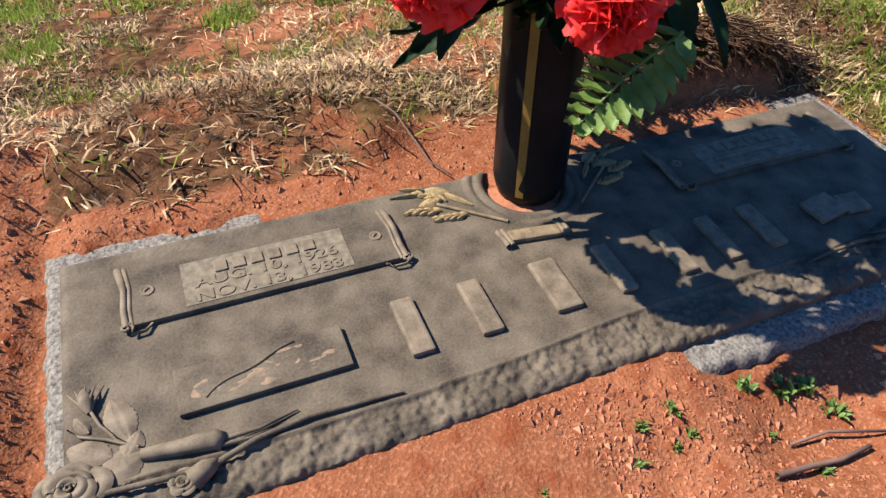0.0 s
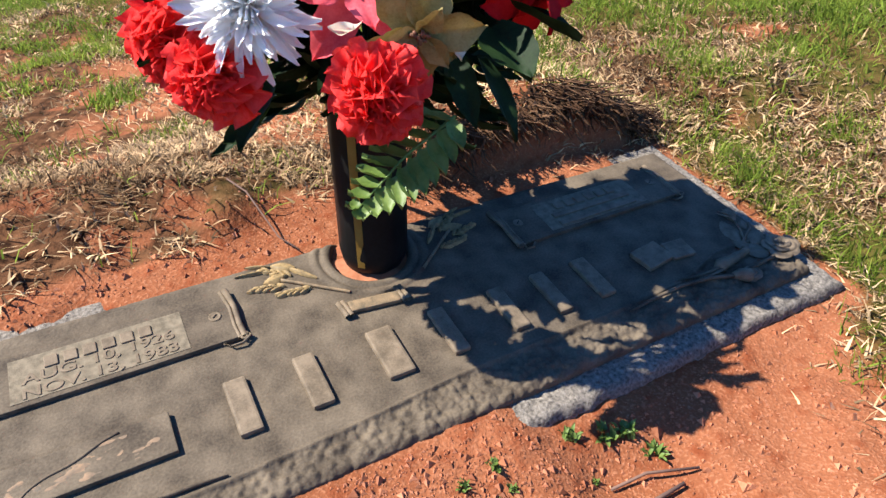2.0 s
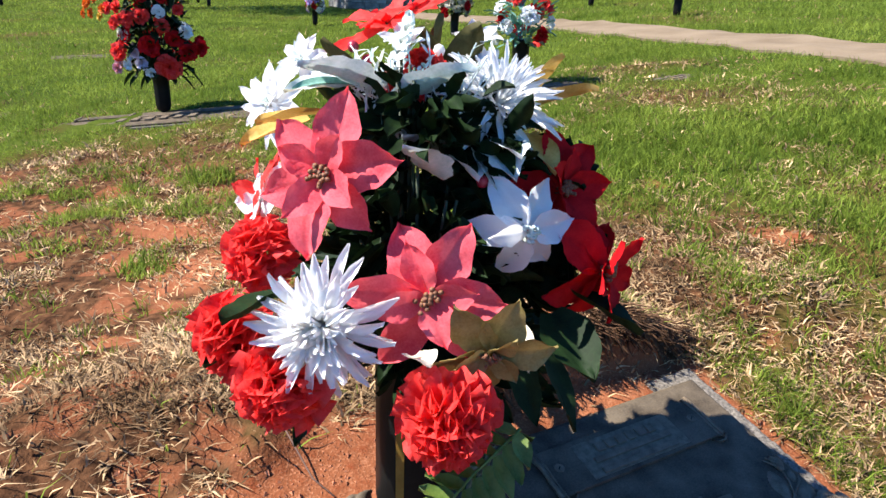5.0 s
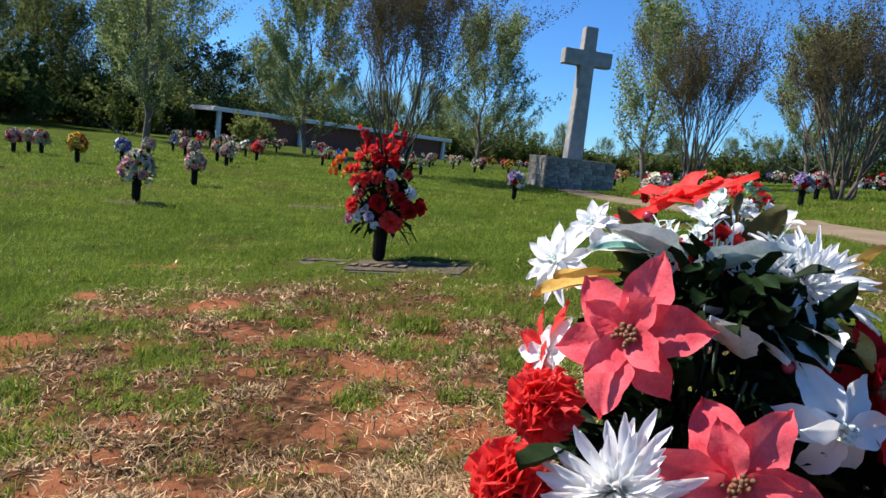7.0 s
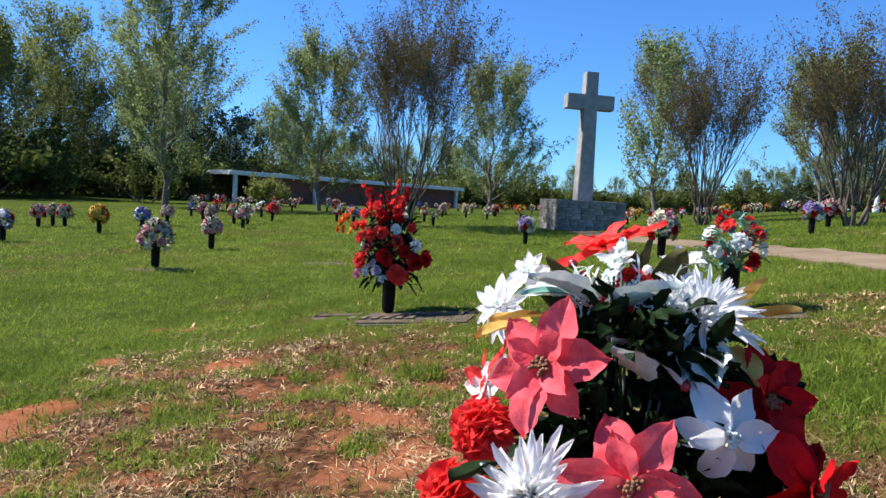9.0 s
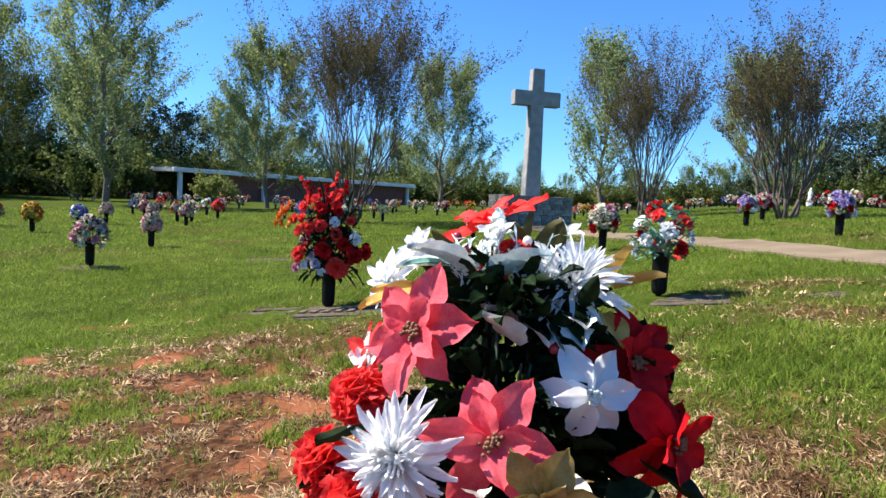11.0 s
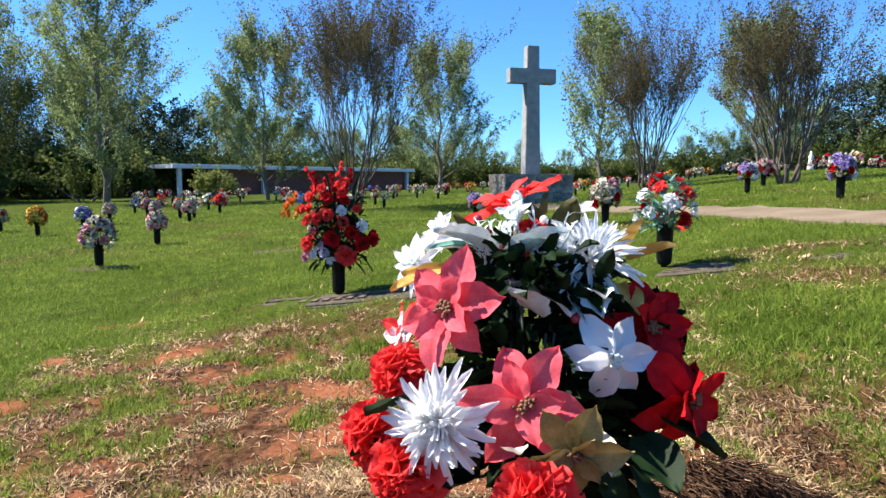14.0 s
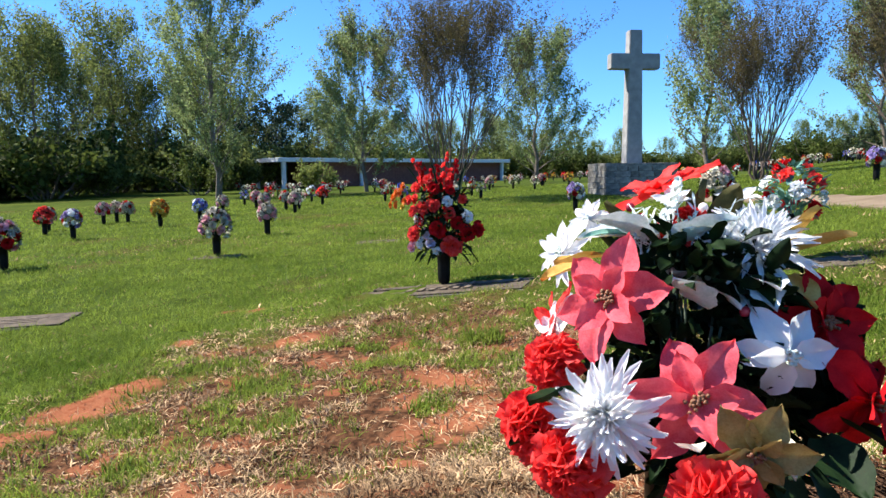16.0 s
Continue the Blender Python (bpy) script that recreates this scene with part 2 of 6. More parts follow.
def part(name, bm, material, parent, label="", m=None, smooth=False):
    return obj(name, bm_mesh(name, bm, smooth), material, parent, label, m)


def box(sx, sy, sz, bevel=0.0, m=None, seg=2):
    """A bevelled block on z = 0."""
    bm = bmesh.new()
    bmesh.ops.create_cube(bm, size=1, matrix=Matrix.Translation((0, 0, sz / 2)) @ Matrix.Diagonal((sx, sy, sz, 1)))
    if bevel:
        bmesh.ops.bevel(bm, geom=list(bm.edges), offset=bevel, segments=seg, affect="EDGES", profile=0.6)
    if m is not None:
        bmesh.ops.transform(bm, matrix=m, verts=bm.verts)
    return bm


def lathe(profile, n=24, flute=None):
    """A turned body from (radius, height) pairs; flute(angle, radius, height) may change the radius."""
    v, f = [], []
    for r, z in profile:
        for k in range(n):
            a = 2 * math.pi * k / n
            q = flute(a, r, z) if flute else r
            v.append((q * math.cos(a), q * math.sin(a), z))
    for i in range(len(profile) - 1):
        for k in range(n):
            f.append((i * n + k, i * n + (k + 1) % n, (i + 1) * n + (k + 1) % n, (i + 1) * n + k))
    f.append(tuple(range(n - 1, -1, -1)))
    f.append(tuple((len(profile) - 1) * n + k for k in range(n)))
    return v, f


def tube(pts, radii, n=6, v=None, f=None):
    """A tapered tube along points, added to v and f."""
    v = [] if v is None else v
    f = [] if f is None else f
    base = len(v)
    pts = [Vector(p) for p in pts]
    for i, p in enumerate(pts):
        d = (pts[min(i + 1, len(pts) - 1)] - pts[max(i - 1, 0)]).normalized()
        a = d.orthogonal().normalized()
        if abs(d.z) > 0.3:
            a = (Vector((1, 0, 0)) - d * d.x).normalized()
        b = d.cross(a)
        for k in range(n):
            t = 2 * math.pi * k / n
            v.append(p + (a * math.cos(t) + b * math.sin(t)) * radii[i])
    for i in range(len(pts) - 1):
        for k in range(n):
            f.append((base + i * n + k, base + i * n + (k + 1) % n, base + (i + 1) * n + (k + 1) % n, base + (i + 1) * n + k))
    f.append(tuple(base + (len(pts) - 1) * n + k for k in range(n)))
    return v, f


def smoothstep(a, b, x):
    t = np.clip((x - a) / (b - a), 0, 1)
    return t * t * (3 - 2 * t)


def facing(place, toward, roll=0.0):
    """A pose at place whose +z points to toward."""
    q = (Vector(toward) - Vector(place)).to_track_quat("Z", "Y").to_matrix().to_4x4()
    return Matrix.Translation(place) @ q @ pose(0, 0, 0, 0, 0, roll)


def value_noise(x, y, seed=0):
    """Smooth noise over arrays, about -1 to 1."""
    xi, yi = np.floor(x).astype(int), np.floor(y).astype(int)
    fx, fy = x - xi, y - yi
    fx, fy = fx * fx * (3 - 2 * fx), fy * fy * (3 - 2 * fy)

    def h(i, j):
        k = (i * 374761393 + j * 668265263 + seed * 974711) & 0x7FFFFFFF
        k = ((k ^ (k >> 13)) * 1274126177) & 0x7FFFFFFF
        return (k ^ (k >> 16)) % 65536 / 32768.0 - 1
    return (h(xi, yi) * (1 - fx) + h(xi + 1, yi) * fx) * (1 - fy) + (h(xi, yi + 1) * (1 - fx) + h(xi + 1, yi + 1) * fx) * fy


def fbm(x, y, seed=0, octaves=4):
    return sum(value_noise(x * 2 ** k, y * 2 ** k, seed + k) * 0.5 ** k for k in range(octaves))


# ---- the lie of the land ----
MO = Vector((2.61, 1.593, 0.3705))
MU = Vector((0.82875, 0.55871, 0.03178))
MV = Vector((-0.55535, 0.81411, 0.16975))
MN = Vector((0.06897, -0.15833, 0.98497))
MARKER = Matrix.Translation(MO) @ Matrix((MU, MV, MN)).transposed().to_4x4()
ROW_ANGLE = 34.3
HALF_L, HALF_D = 0.585, 0.173


def land(x, y):
    """Height of the wide ground."""
    x, y = np.asarray(x, float), np.asarray(y, float)
    xs = np.where(x < 3, x, 3 + 3.5 * np.tanh((x - 3) / 3.5))
    z = 0.05 + 0.104 * np.log1p(np.exp(np.clip((xs + 0.9) / 0.8, -30, 30)))
    z = z + np.where(y < 5, 0.035 * (np.maximum(y, -6) - 5), 0.025 * 40 * np.tanh((y - 5) / 40))
    return z - 0.035 * 20 * np.tanh(np.maximum(0, -4 - x) / 20)


def marker_st(x, y):
    """Place along and across the near marker."""
    c, s = math.cos(radians(ROW_ANGLE)), math.sin(radians(ROW_ANGLE))
    dx, dy = x - MO.x, y - MO.y
    return dx * c + dy * s, -dx * s + dy * c


def ground(x, y):
    """Height of the ground with the bed of the near marker and small bumps."""
    x, y = np.asarray(x, float), np.asarray(y, float)
    s, t = marker_st(x, y)
    plane = MO.z - (MN.x * (x - MO.x) + MN.y * (y - MO.y)) / MN.z
    d = np.hypot(np.maximum(abs(s) - 0.62, 0), np.maximum(abs(t) - 0.215, 0))
    w = 1 - smoothstep(0.02, 0.75, d)
    open_edge = np.maximum(smoothstep(0.02, 0.10, s) * (1 - smoothstep(-0.17, -0.10, t)), smoothstep(0.47, 0.57, s))
    open_edge = np.maximum(open_edge, np.maximum((1 - smoothstep(-0.592, -0.572, s)) * smoothstep(-0.640, -0.604, s + 0.02 * value_noise(t * 40, s * 10, 15)), smoothstep(0.158, 0.180, t) * (1 - smoothstep(0.190, 0.215, t + 0.02 * value_noise(s * 40, t * 10, 16))) * (1 - smoothstep(-0.42, -0.30, s))))
    z = land(x, y) * (1 - w) + (plane - 0.010 - 0.022 * open_edge) * w
    lip = smoothstep(0.035, 0.058, t - 0.215 + 0.02 * value_noise(s * 9, t * 3, 5)) * (1 - smoothstep(0.12, 0.42, t - 0.215))
    z = z + 0.085 * lip * smoothstep(0.10, 0.2, s) * (1 - smoothstep(0.52, 0.72, s))
    z = z + 0.048 * lip * (0.7 + 0.8 * fbm(s * 7, t * 7, 19)) * (1 - smoothstep(-0.2, -0.05, s)) * smoothstep(-0.85, -0.6, s)
    near = 1 - smoothstep(6, 12, np.hypot(x - 2, y - 2))
    out = smoothstep(0.0, 0.08, d)
    z = z + near * out * (0.016 * fbm(x * 3.1, y * 3.1, 3) + 0.007 * fbm(x * 14, y * 14, 9, 3))
    z = z + 0.045 * np.exp(-((x - 3.22) ** 2 + (y - 2.33) ** 2) / 0.012) - 0.03 * np.exp(-((x - 3.17) ** 2 + (y - 2.2) ** 2) / 0.006)
    inside = (1 - smoothstep(0.50, 0.55, abs(s))) * (1 - smoothstep(0.10, 0.145, abs(t)))
    return z - 0.05 * inside


def soil(x, y):
    """Share of bare earth, 0 to 1."""
    x, y = np.asarray(x, float), np.asarray(y, float)
    s, t = marker_st(x, y)
    n = fbm(x * 2.3, y * 2.3, 21)
    d = np.hypot(np.maximum(abs(s) - 0.61, 0), np.maximum(abs(t) - 0.2, 0))
    fall = 6 + 10 * smoothstep(0.5, 0.62, s) + 8 * (1 - smoothstep(-0.22, -0.08, s)) * smoothstep(0.1, 0.2, t)
    v = 1.25 - d * fall + 0.25 * n
    v = np.where(t < -0.2, np.maximum(v, 1.15 + 0.3 * n - 3.4 * np.maximum(s - 0.36, 0) + 0.9 * np.minimum(0, t + 0.75)), v)
    v = np.maximum(v, np.where(s < -0.6, 1.2 - 1.8 * np.maximum(-0.6 - s - 0.2, 0) - 2.2 * np.maximum(t - 0.15, 0) + 0.3 * n, 0))
    v = v - 1.6 * np.maximum(0, np.hypot(s, t) - 1.05 + 0.15 * n)
    v = np.maximum(v, np.minimum(0.52, 0.85 * (thatch(x, y) - 0.25)) * smoothstep(0.02, 0.40, fbm(x * 12, y * 12, 91) + 0.5 * fbm(x * 3, y * 3, 93)) * (1 - smoothstep(3.2, 4.4, y)) * (1 - smoothstep(2.5, 2.9, x)))
    for px, py, r, k in SOIL_PATCHES:
        v = np.maximum(v, k + 0.55 * fbm(x * 3.3 + px, y * 3.3, 31) - 1.0 * np.hypot(x - px, y - py) / r)
    return np.clip(v, 0, 1)


SOIL_PATCHES = (
    (0.29, 2.08, 0.24, 0.95), (0.22, 2.35, 0.27, 1.0), (0.12, 2.66, 0.22, 0.95), (0.38, 3.46, 0.24, 0.58), (1.19, 3.03, 0.30, 0.42), (1.60, 2.86, 0.32, 0.42),
    (1.86, 2.47, 0.36, 0.66), (2.04, 2.42, 0.22, 0.6), (1.76, 2.79, 0.28, 0.42), (-0.28, 3.29, 0.2, 0.55), (1.9, 1.95, 0.32, 0.66), (2.3, 2.15, 0.30, 0.6), (1.45, 1.92, 0.28, 0.48),
    (-0.80, 4.12, 0.15, 0.9), (-0.62, 4.17, 0.12, 0.8), (-0.27, 4.58, 0.17, 1.0), (0.05, 5.06, 0.20, 0.62), (0.62, 5.12, 0.2, 0.55), (1.45, 4.35, 0.30, 0.55), (1.40, 3.9, 0.28, 0.45),
    (3.11, 3.04, 0.17, 0.52), (3.33, 2.60, 0.16, 0.45), (3.19, 2.22, 0.09, 0.6), (-2.3, 3.75, 0.25, 0.6), (3.20, 1.55, 0.14, 0.8),
)


def thatch(x, y):
    """Share of dry, straw-coloured grass, 0 to 1."""
    x, y = np.asarray(x, float), np.asarray(y, float)
    d = np.hypot((x - 1.55) / 1.95, (y - 2.55) / 1.95)
    v = 1.45 - 1.05 * d + 0.45 * fbm(x * 1.9, y * 1.9, 41)
    edge = np.interp(y, (1.5, 2.13, 2.42, 2.77, 3.07, 3.54, 4.16, 4.6), (0.55, 0.02, -0.28, -0.44, -0.40, -0.60, -0.80, -0.9))
    v = v * smoothstep(-0.06, 0.05, x - edge + 0.10 * fbm(x * 6, y * 6, 45))
    v = np.maximum(v, 0.92 - np.hypot(x - 3.35, y - 2.2) / 0.95 + 0.35 * fbm(x * 3.5, y * 3.5, 44))
    v = np.maximum(v, 1.25 - np.hypot(x - 2.0, y - 1.7) / 0.9 + 0.2 * fbm(x * 5, y * 5, 46))
    return np.clip(np.maximum(v, 0.20 + 0.4 * fbm(x * 0.9, y * 0.9, 47)), 0, 1)


def build_ground():
    def axis(c, fine, near, far):
        out, step, v = [0.0], fine, 0.0
        while v < far:
            step = fine if v < near else step * 1.07
            v += step
            out.append(v)
        a = np.array(out)
        return np.concatenate([c - a[:0:-1], c + a])
    xs, ys = axis(2.2, 0.016, 1.9, 900), axis(2.1, 0.016, 1.9, 900)
    gx, gy = np.meshgrid(xs, ys)
    z = ground(gx.ravel(), gy.ravel())
    v = np.stack([gx.ravel(), gy.ravel(), z], 1)
    nx, ny = len(xs), len(ys)
    i = np.arange(nx * ny).reshape(ny, nx)
    f = np.stack([i[:-1, :-1], i[:-1, 1:], i[1:, 1:], i[1:, :-1]], -1).reshape(-1, 4)
    me = bpy.data.meshes.new("ground")
    me.from_pydata(v.tolist(), [], f.tolist())
    me.polygons.foreach_set("use_smooth", [True] * len(me.polygons))
    for key, fn in (("soil", soil), ("thatch", thatch)):
        me.attributes.new(key, "FLOAT", "POINT").data.foreach_set("value", fn(v[:, 0], v[:, 1]))
    return tagged(obj("ground", me, M_GROUND), "sloping cemetery lawn with bare red clay patches", "lawn", kind="structure")


# ---- ground ----
build_ground()

# ---- near bronze marker on its granite base ----


LEFT_END = 0.582


def granite_base():
    bm = bmesh.new()
    nx, ny = 260, 90
    hx, hy = 0.625, 0.213
    for j in range(ny):
        for i in range(nx):
            x, y = -0.604 + (hx + 0.604) * i / (nx - 1), hy * (2 * j / (ny - 1) - 1)
            e = min(hx - x, x + 0.604, hy - abs(y))
            q = noise.noise((x * 60, y * 60, 1.0)) * 0.5 + noise.noise((x * 140, y * 140, 4.0)) * 0.4
            z = -0.016 + 0.0042 * q - 0.012 * max(0, 1 - e / 0.012) ** 2
            w = 0.005 * noise.noise((x * 45, y * 45, 7.0)) * max(0, 1 - e / 0.02) + 0.002 * noise.noise((x * 160, y * 160, 3.0)) * max(0, 1 - e / 0.02)
            bm.verts.new((x + w, y + w, z))
    bm.verts.ensure_lookup_table()
    for j in range(ny - 1):
        for i in range(nx - 1):
            a = j * nx + i
            bm.faces.new([bm.verts[k] for k in (a, a + 1, a + nx + 1, a + nx)])
    edge = [e for e in bm.edges if e.is_boundary]
    low = bmesh.ops.extrude_edge_only(bm, edges=edge)
    for v in low["geom"]:
        if isinstance(v, bmesh.types.BMVert):
            v.co.z = -0.12
    bmesh.ops.recalc_face_normals(bm, faces=bm.faces)
    return tagged(obj("granite_base", bm_mesh("granite_base", bm, True), M_GRANITE, m=MARKER), "rough grey granite slab set into red clay", "grave base")


def border_line(s):
    """Upper edge of the hammered band along the marker's front."""
    if s < -0.23:
        return -0.128 - 0.004 * math.sin((s + 0.44) * 9)
    return -0.130 + 0.013 * smoothstep(-0.2, 0.05, s) + 0.004 * math.sin(max(0, s - 0.3) * 14) + 0.03 * float(smoothstep(0.36, 0.5, s))


def bronze_height(x, y):
    """Relief of the cast plate."""
    z = 0.0002 * noise.noise((x * 90, y * 90, 2.0)) + 0.00022 * noise.noise((x * 420, y * 420, 5.0))
    b = border_line(x)
    if y < b:
        k = min(1, (b - y) / 0.005)
        d = noise.voronoi((x * 95, y * 105, 3.0))[0]
        d2 = noise.voronoi((x * 190, y * 210, 9.0))[0]
        z += k * (0.0065 * (0.55 - d[0]) + 0.0022 * (0.5 - d2[0]) + 0.003 * noise.noise((x * 45, y * 60, 6.0)) - 0.0025)
    if abs(y - b) < 0.0032:
        z += 0.0026 * (1 - abs(y - b) / 0.0032)
    e = min(HALF_L - x, x + LEFT_END, HALF_D - abs(y))
    if e < 0.010:
        z -= 0.006 * (1 - e / 0.010) ** 2
    if y > 0.150 or x < -0.572:
        z += 0.0007 * noise.noise((x * 200, y * 200, 8.0))
    r = math.hypot(x, y - 0.128)
    if r < 0.056:
        z -= 0.012 * min(1, (0.056 - r) / 0.004)
    elif r < 0.085:
        z += 0.0035 * abs(math.sin((r - 0.056) / 0.029 * 2 * math.pi))
    return z


def bronze_plate(parent):
    nx, ny = 640, 190
    v, f = [], []
    for j in range(ny):
        for i in range(nx):
            x, y = -LEFT_END + (HALF_L + LEFT_END) * i / (nx - 1), HALF_D * (2 * j / (ny - 1) - 1)
            v.append((x, y, bronze_height(x, y)))
    for j in range(ny - 1):
        for i in range(nx - 1):
            a = j * nx + i
            f.append((a, a + 1, a + nx + 1, a + nx))
    rim = [i for i in range(nx)] + [j * nx + nx - 1 for j in range(1, ny)] + [(ny - 1) * nx + i for i in range(nx - 2, -1, -1)] + [j * nx for j in range(ny - 2, 0, -1)]
    k = len(v)
    v += [(v[i][0], v[i][1], -0.021) for i in rim]
    m = len(rim)
    for q in range(m):
        f.append((rim[q], k + q, k + (q + 1) % m, rim[(q + 1) % m]))
    return obj("plate", mesh_from("plate", v, f, True), M_BRONZE, parent, "dark brown cast bronze plate")


def raised_curve(name, pts, r, parent, material, flat=0.6, label=""):
    """A rounded raised line on the plate."""
    v, f = tube([(x, y, 0.001) for x, y in pts], [r] * len(pts), 8)
    v = [(p[0], p[1], max(-0.001, p[2] * flat + 0.001)) for p in v]
    return obj(name, mesh_from(name, v, f, True), material, parent, label)


def text_on(name, body, size, x, y, z, material, parent, width=None):
    """Raised letters with the built-in face, as a mesh."""
    cu = bpy.data.curves.new(name, "FONT")
    cu.body, cu.size, cu.extrude, cu.bevel_depth = body, size, 0.0012, 0.0004
    cu.align_x = "CENTER"
    tmp = bpy.data.objects.new(name, cu)
    scene.collection.objects.link(tmp)
    bpy.context.view_layer.update()
    me = bpy.data.meshes.new_from_object(tmp.evaluated_get(bpy.context.evaluated_depsgraph_get()))
    bpy.data.objects.remove(tmp)
    sx = 1.0
    if width:
        xs = [q.co.x for q in me.vertices]
        sx = width / (max(xs) - min(xs))
    for q in me.vertices:
        q.co.x *= sx
    me.materials.clear()
    return obj(name, me, material, parent, m=pose(x, y, z))


def rose(parent, x, y, r, name="rose", tilt=0.0):
    """A cast rose: rings of overlapping curled petals round a tight spiral."""
    V, F = [], []
    rnd = random.Random(int(abs(x) * 1000) + int(r * 1000))
    for ring, (n, r0, r1, h0, h1) in enumerate(((5, 0.45, 1.0, 0.02, 0.30), (4, 0.28, 0.72, 0.20, 0.44), (3, 0.12, 0.47, 0.34, 0.54))):
        for k in range(n):
            a0 = 2 * math.pi * (k + 0.37 * ring) / n + rnd.uniform(-0.15, 0.15)
            da = 2 * math.pi / n * 1.25
            base, nu, nv, far = len(V), 10, 7, rnd.uniform(0.86, 1.2)
            for i in range(nu):
                u = i / (nu - 1)
                lip = math.sin(math.pi * (0.03 + 0.94 * u)) ** 0.8
                for j in range(nv):
                    q = j / (nv - 1)
                    rad = r * (r0 + (r1 * far - r0) * q * (0.50 + 0.50 * lip)) + 0.10 * r * (u - 0.5) * q
                    z = r * (h0 + (h1 - h0) * math.sin(math.pi * 0.62 * q) - 0.16 * max(0, q - 0.72) / 0.28) + 0.16 * r * u * q
                    a = a0 + da * (u - 0.5)
                    V.append((x + rad * math.cos(a), y + 0.9 * rad * math.sin(a), z * 0.62 + 0.001))
            for i in range(nu - 1):
                for j in range(nv - 1):
                    p = base + i * nv + j
                    F.append((p, p + nv, p + nv + 1, p + 1))
    pts = [(x + r * 0.17 * (1 - t) * math.cos(9 * t), y + r * 0.15 * (1 - t) * math.sin(9 * t), r * (0.30 + 0.06 * t)) for t in np.linspace(0, 0.8, 14)]
    tube(pts, [r * 0.045] * len(pts), 5, V, F)
    dome = len(V)
    for k in range(16):
        a = 2 * math.pi * k / 16
        V.append((x + 0.86 * r * math.cos(a), y + 0.78 * r * math.sin(a), -0.003))
    for k in range(16):
        a = 2 * math.pi * k / 16
        V.append((x + 0.2 * r * math.cos(a), y + 0.18 * r * math.sin(a), 0.24 * r))
    for k in range(16):
        F.append((dome + k, dome + (k + 1) % 16, dome + 16 + (k + 1) % 16, dome + 16 + k))
    return obj(name, mesh_from(name, V, F, True), M_BRONZE_HI, parent, "cast rose with curled petals")


def leaf_relief(name, x, y, ang, L, W, parent, material, teeth=9, rise=0.0032):
    """A cast leaf with a toothed edge, a midrib and slanting veins."""
    v, f = [], []
    ni, nj = 27, 11
    c, s = math.cos(ang), math.sin(ang)
    for i in range(ni):
        t = i / (ni - 1)
        w = W * math.sin(math.pi * min(1, t * 0.93 + 0.05)) ** 0.8
        saw = (t * teeth) % 1.0
        for j in range(nj):
            u = j / (nj - 1) * 2 - 1
            px, py = L * t + 0.02 * L * abs(u) ** 3, w * u * (1 + (0.16 * (1 - saw) if abs(u) > 0.95 and teeth else 0))
            vein = abs(((t * 7 - 1.6 * abs(u)) % 1.0) - 0.5) * 2
            z = 0.0008 + rise * (1 - u * u) * math.sin(math.pi * (0.12 + 0.76 * t)) + rise * 0.28 * vein * (1 - abs(u)) - rise * (0.35 if abs(u) < 0.1 else 0)
            v.append((x + px * c - py * s, y + px * s + py * c, z))
    for i in range(ni - 1):
        for j in range(nj - 1):
            a = i * nj + j
            f.append((a, a + 1, a + nj + 1, a + nj))
    return obj(name, mesh_from(name, v, f, True), material, parent)


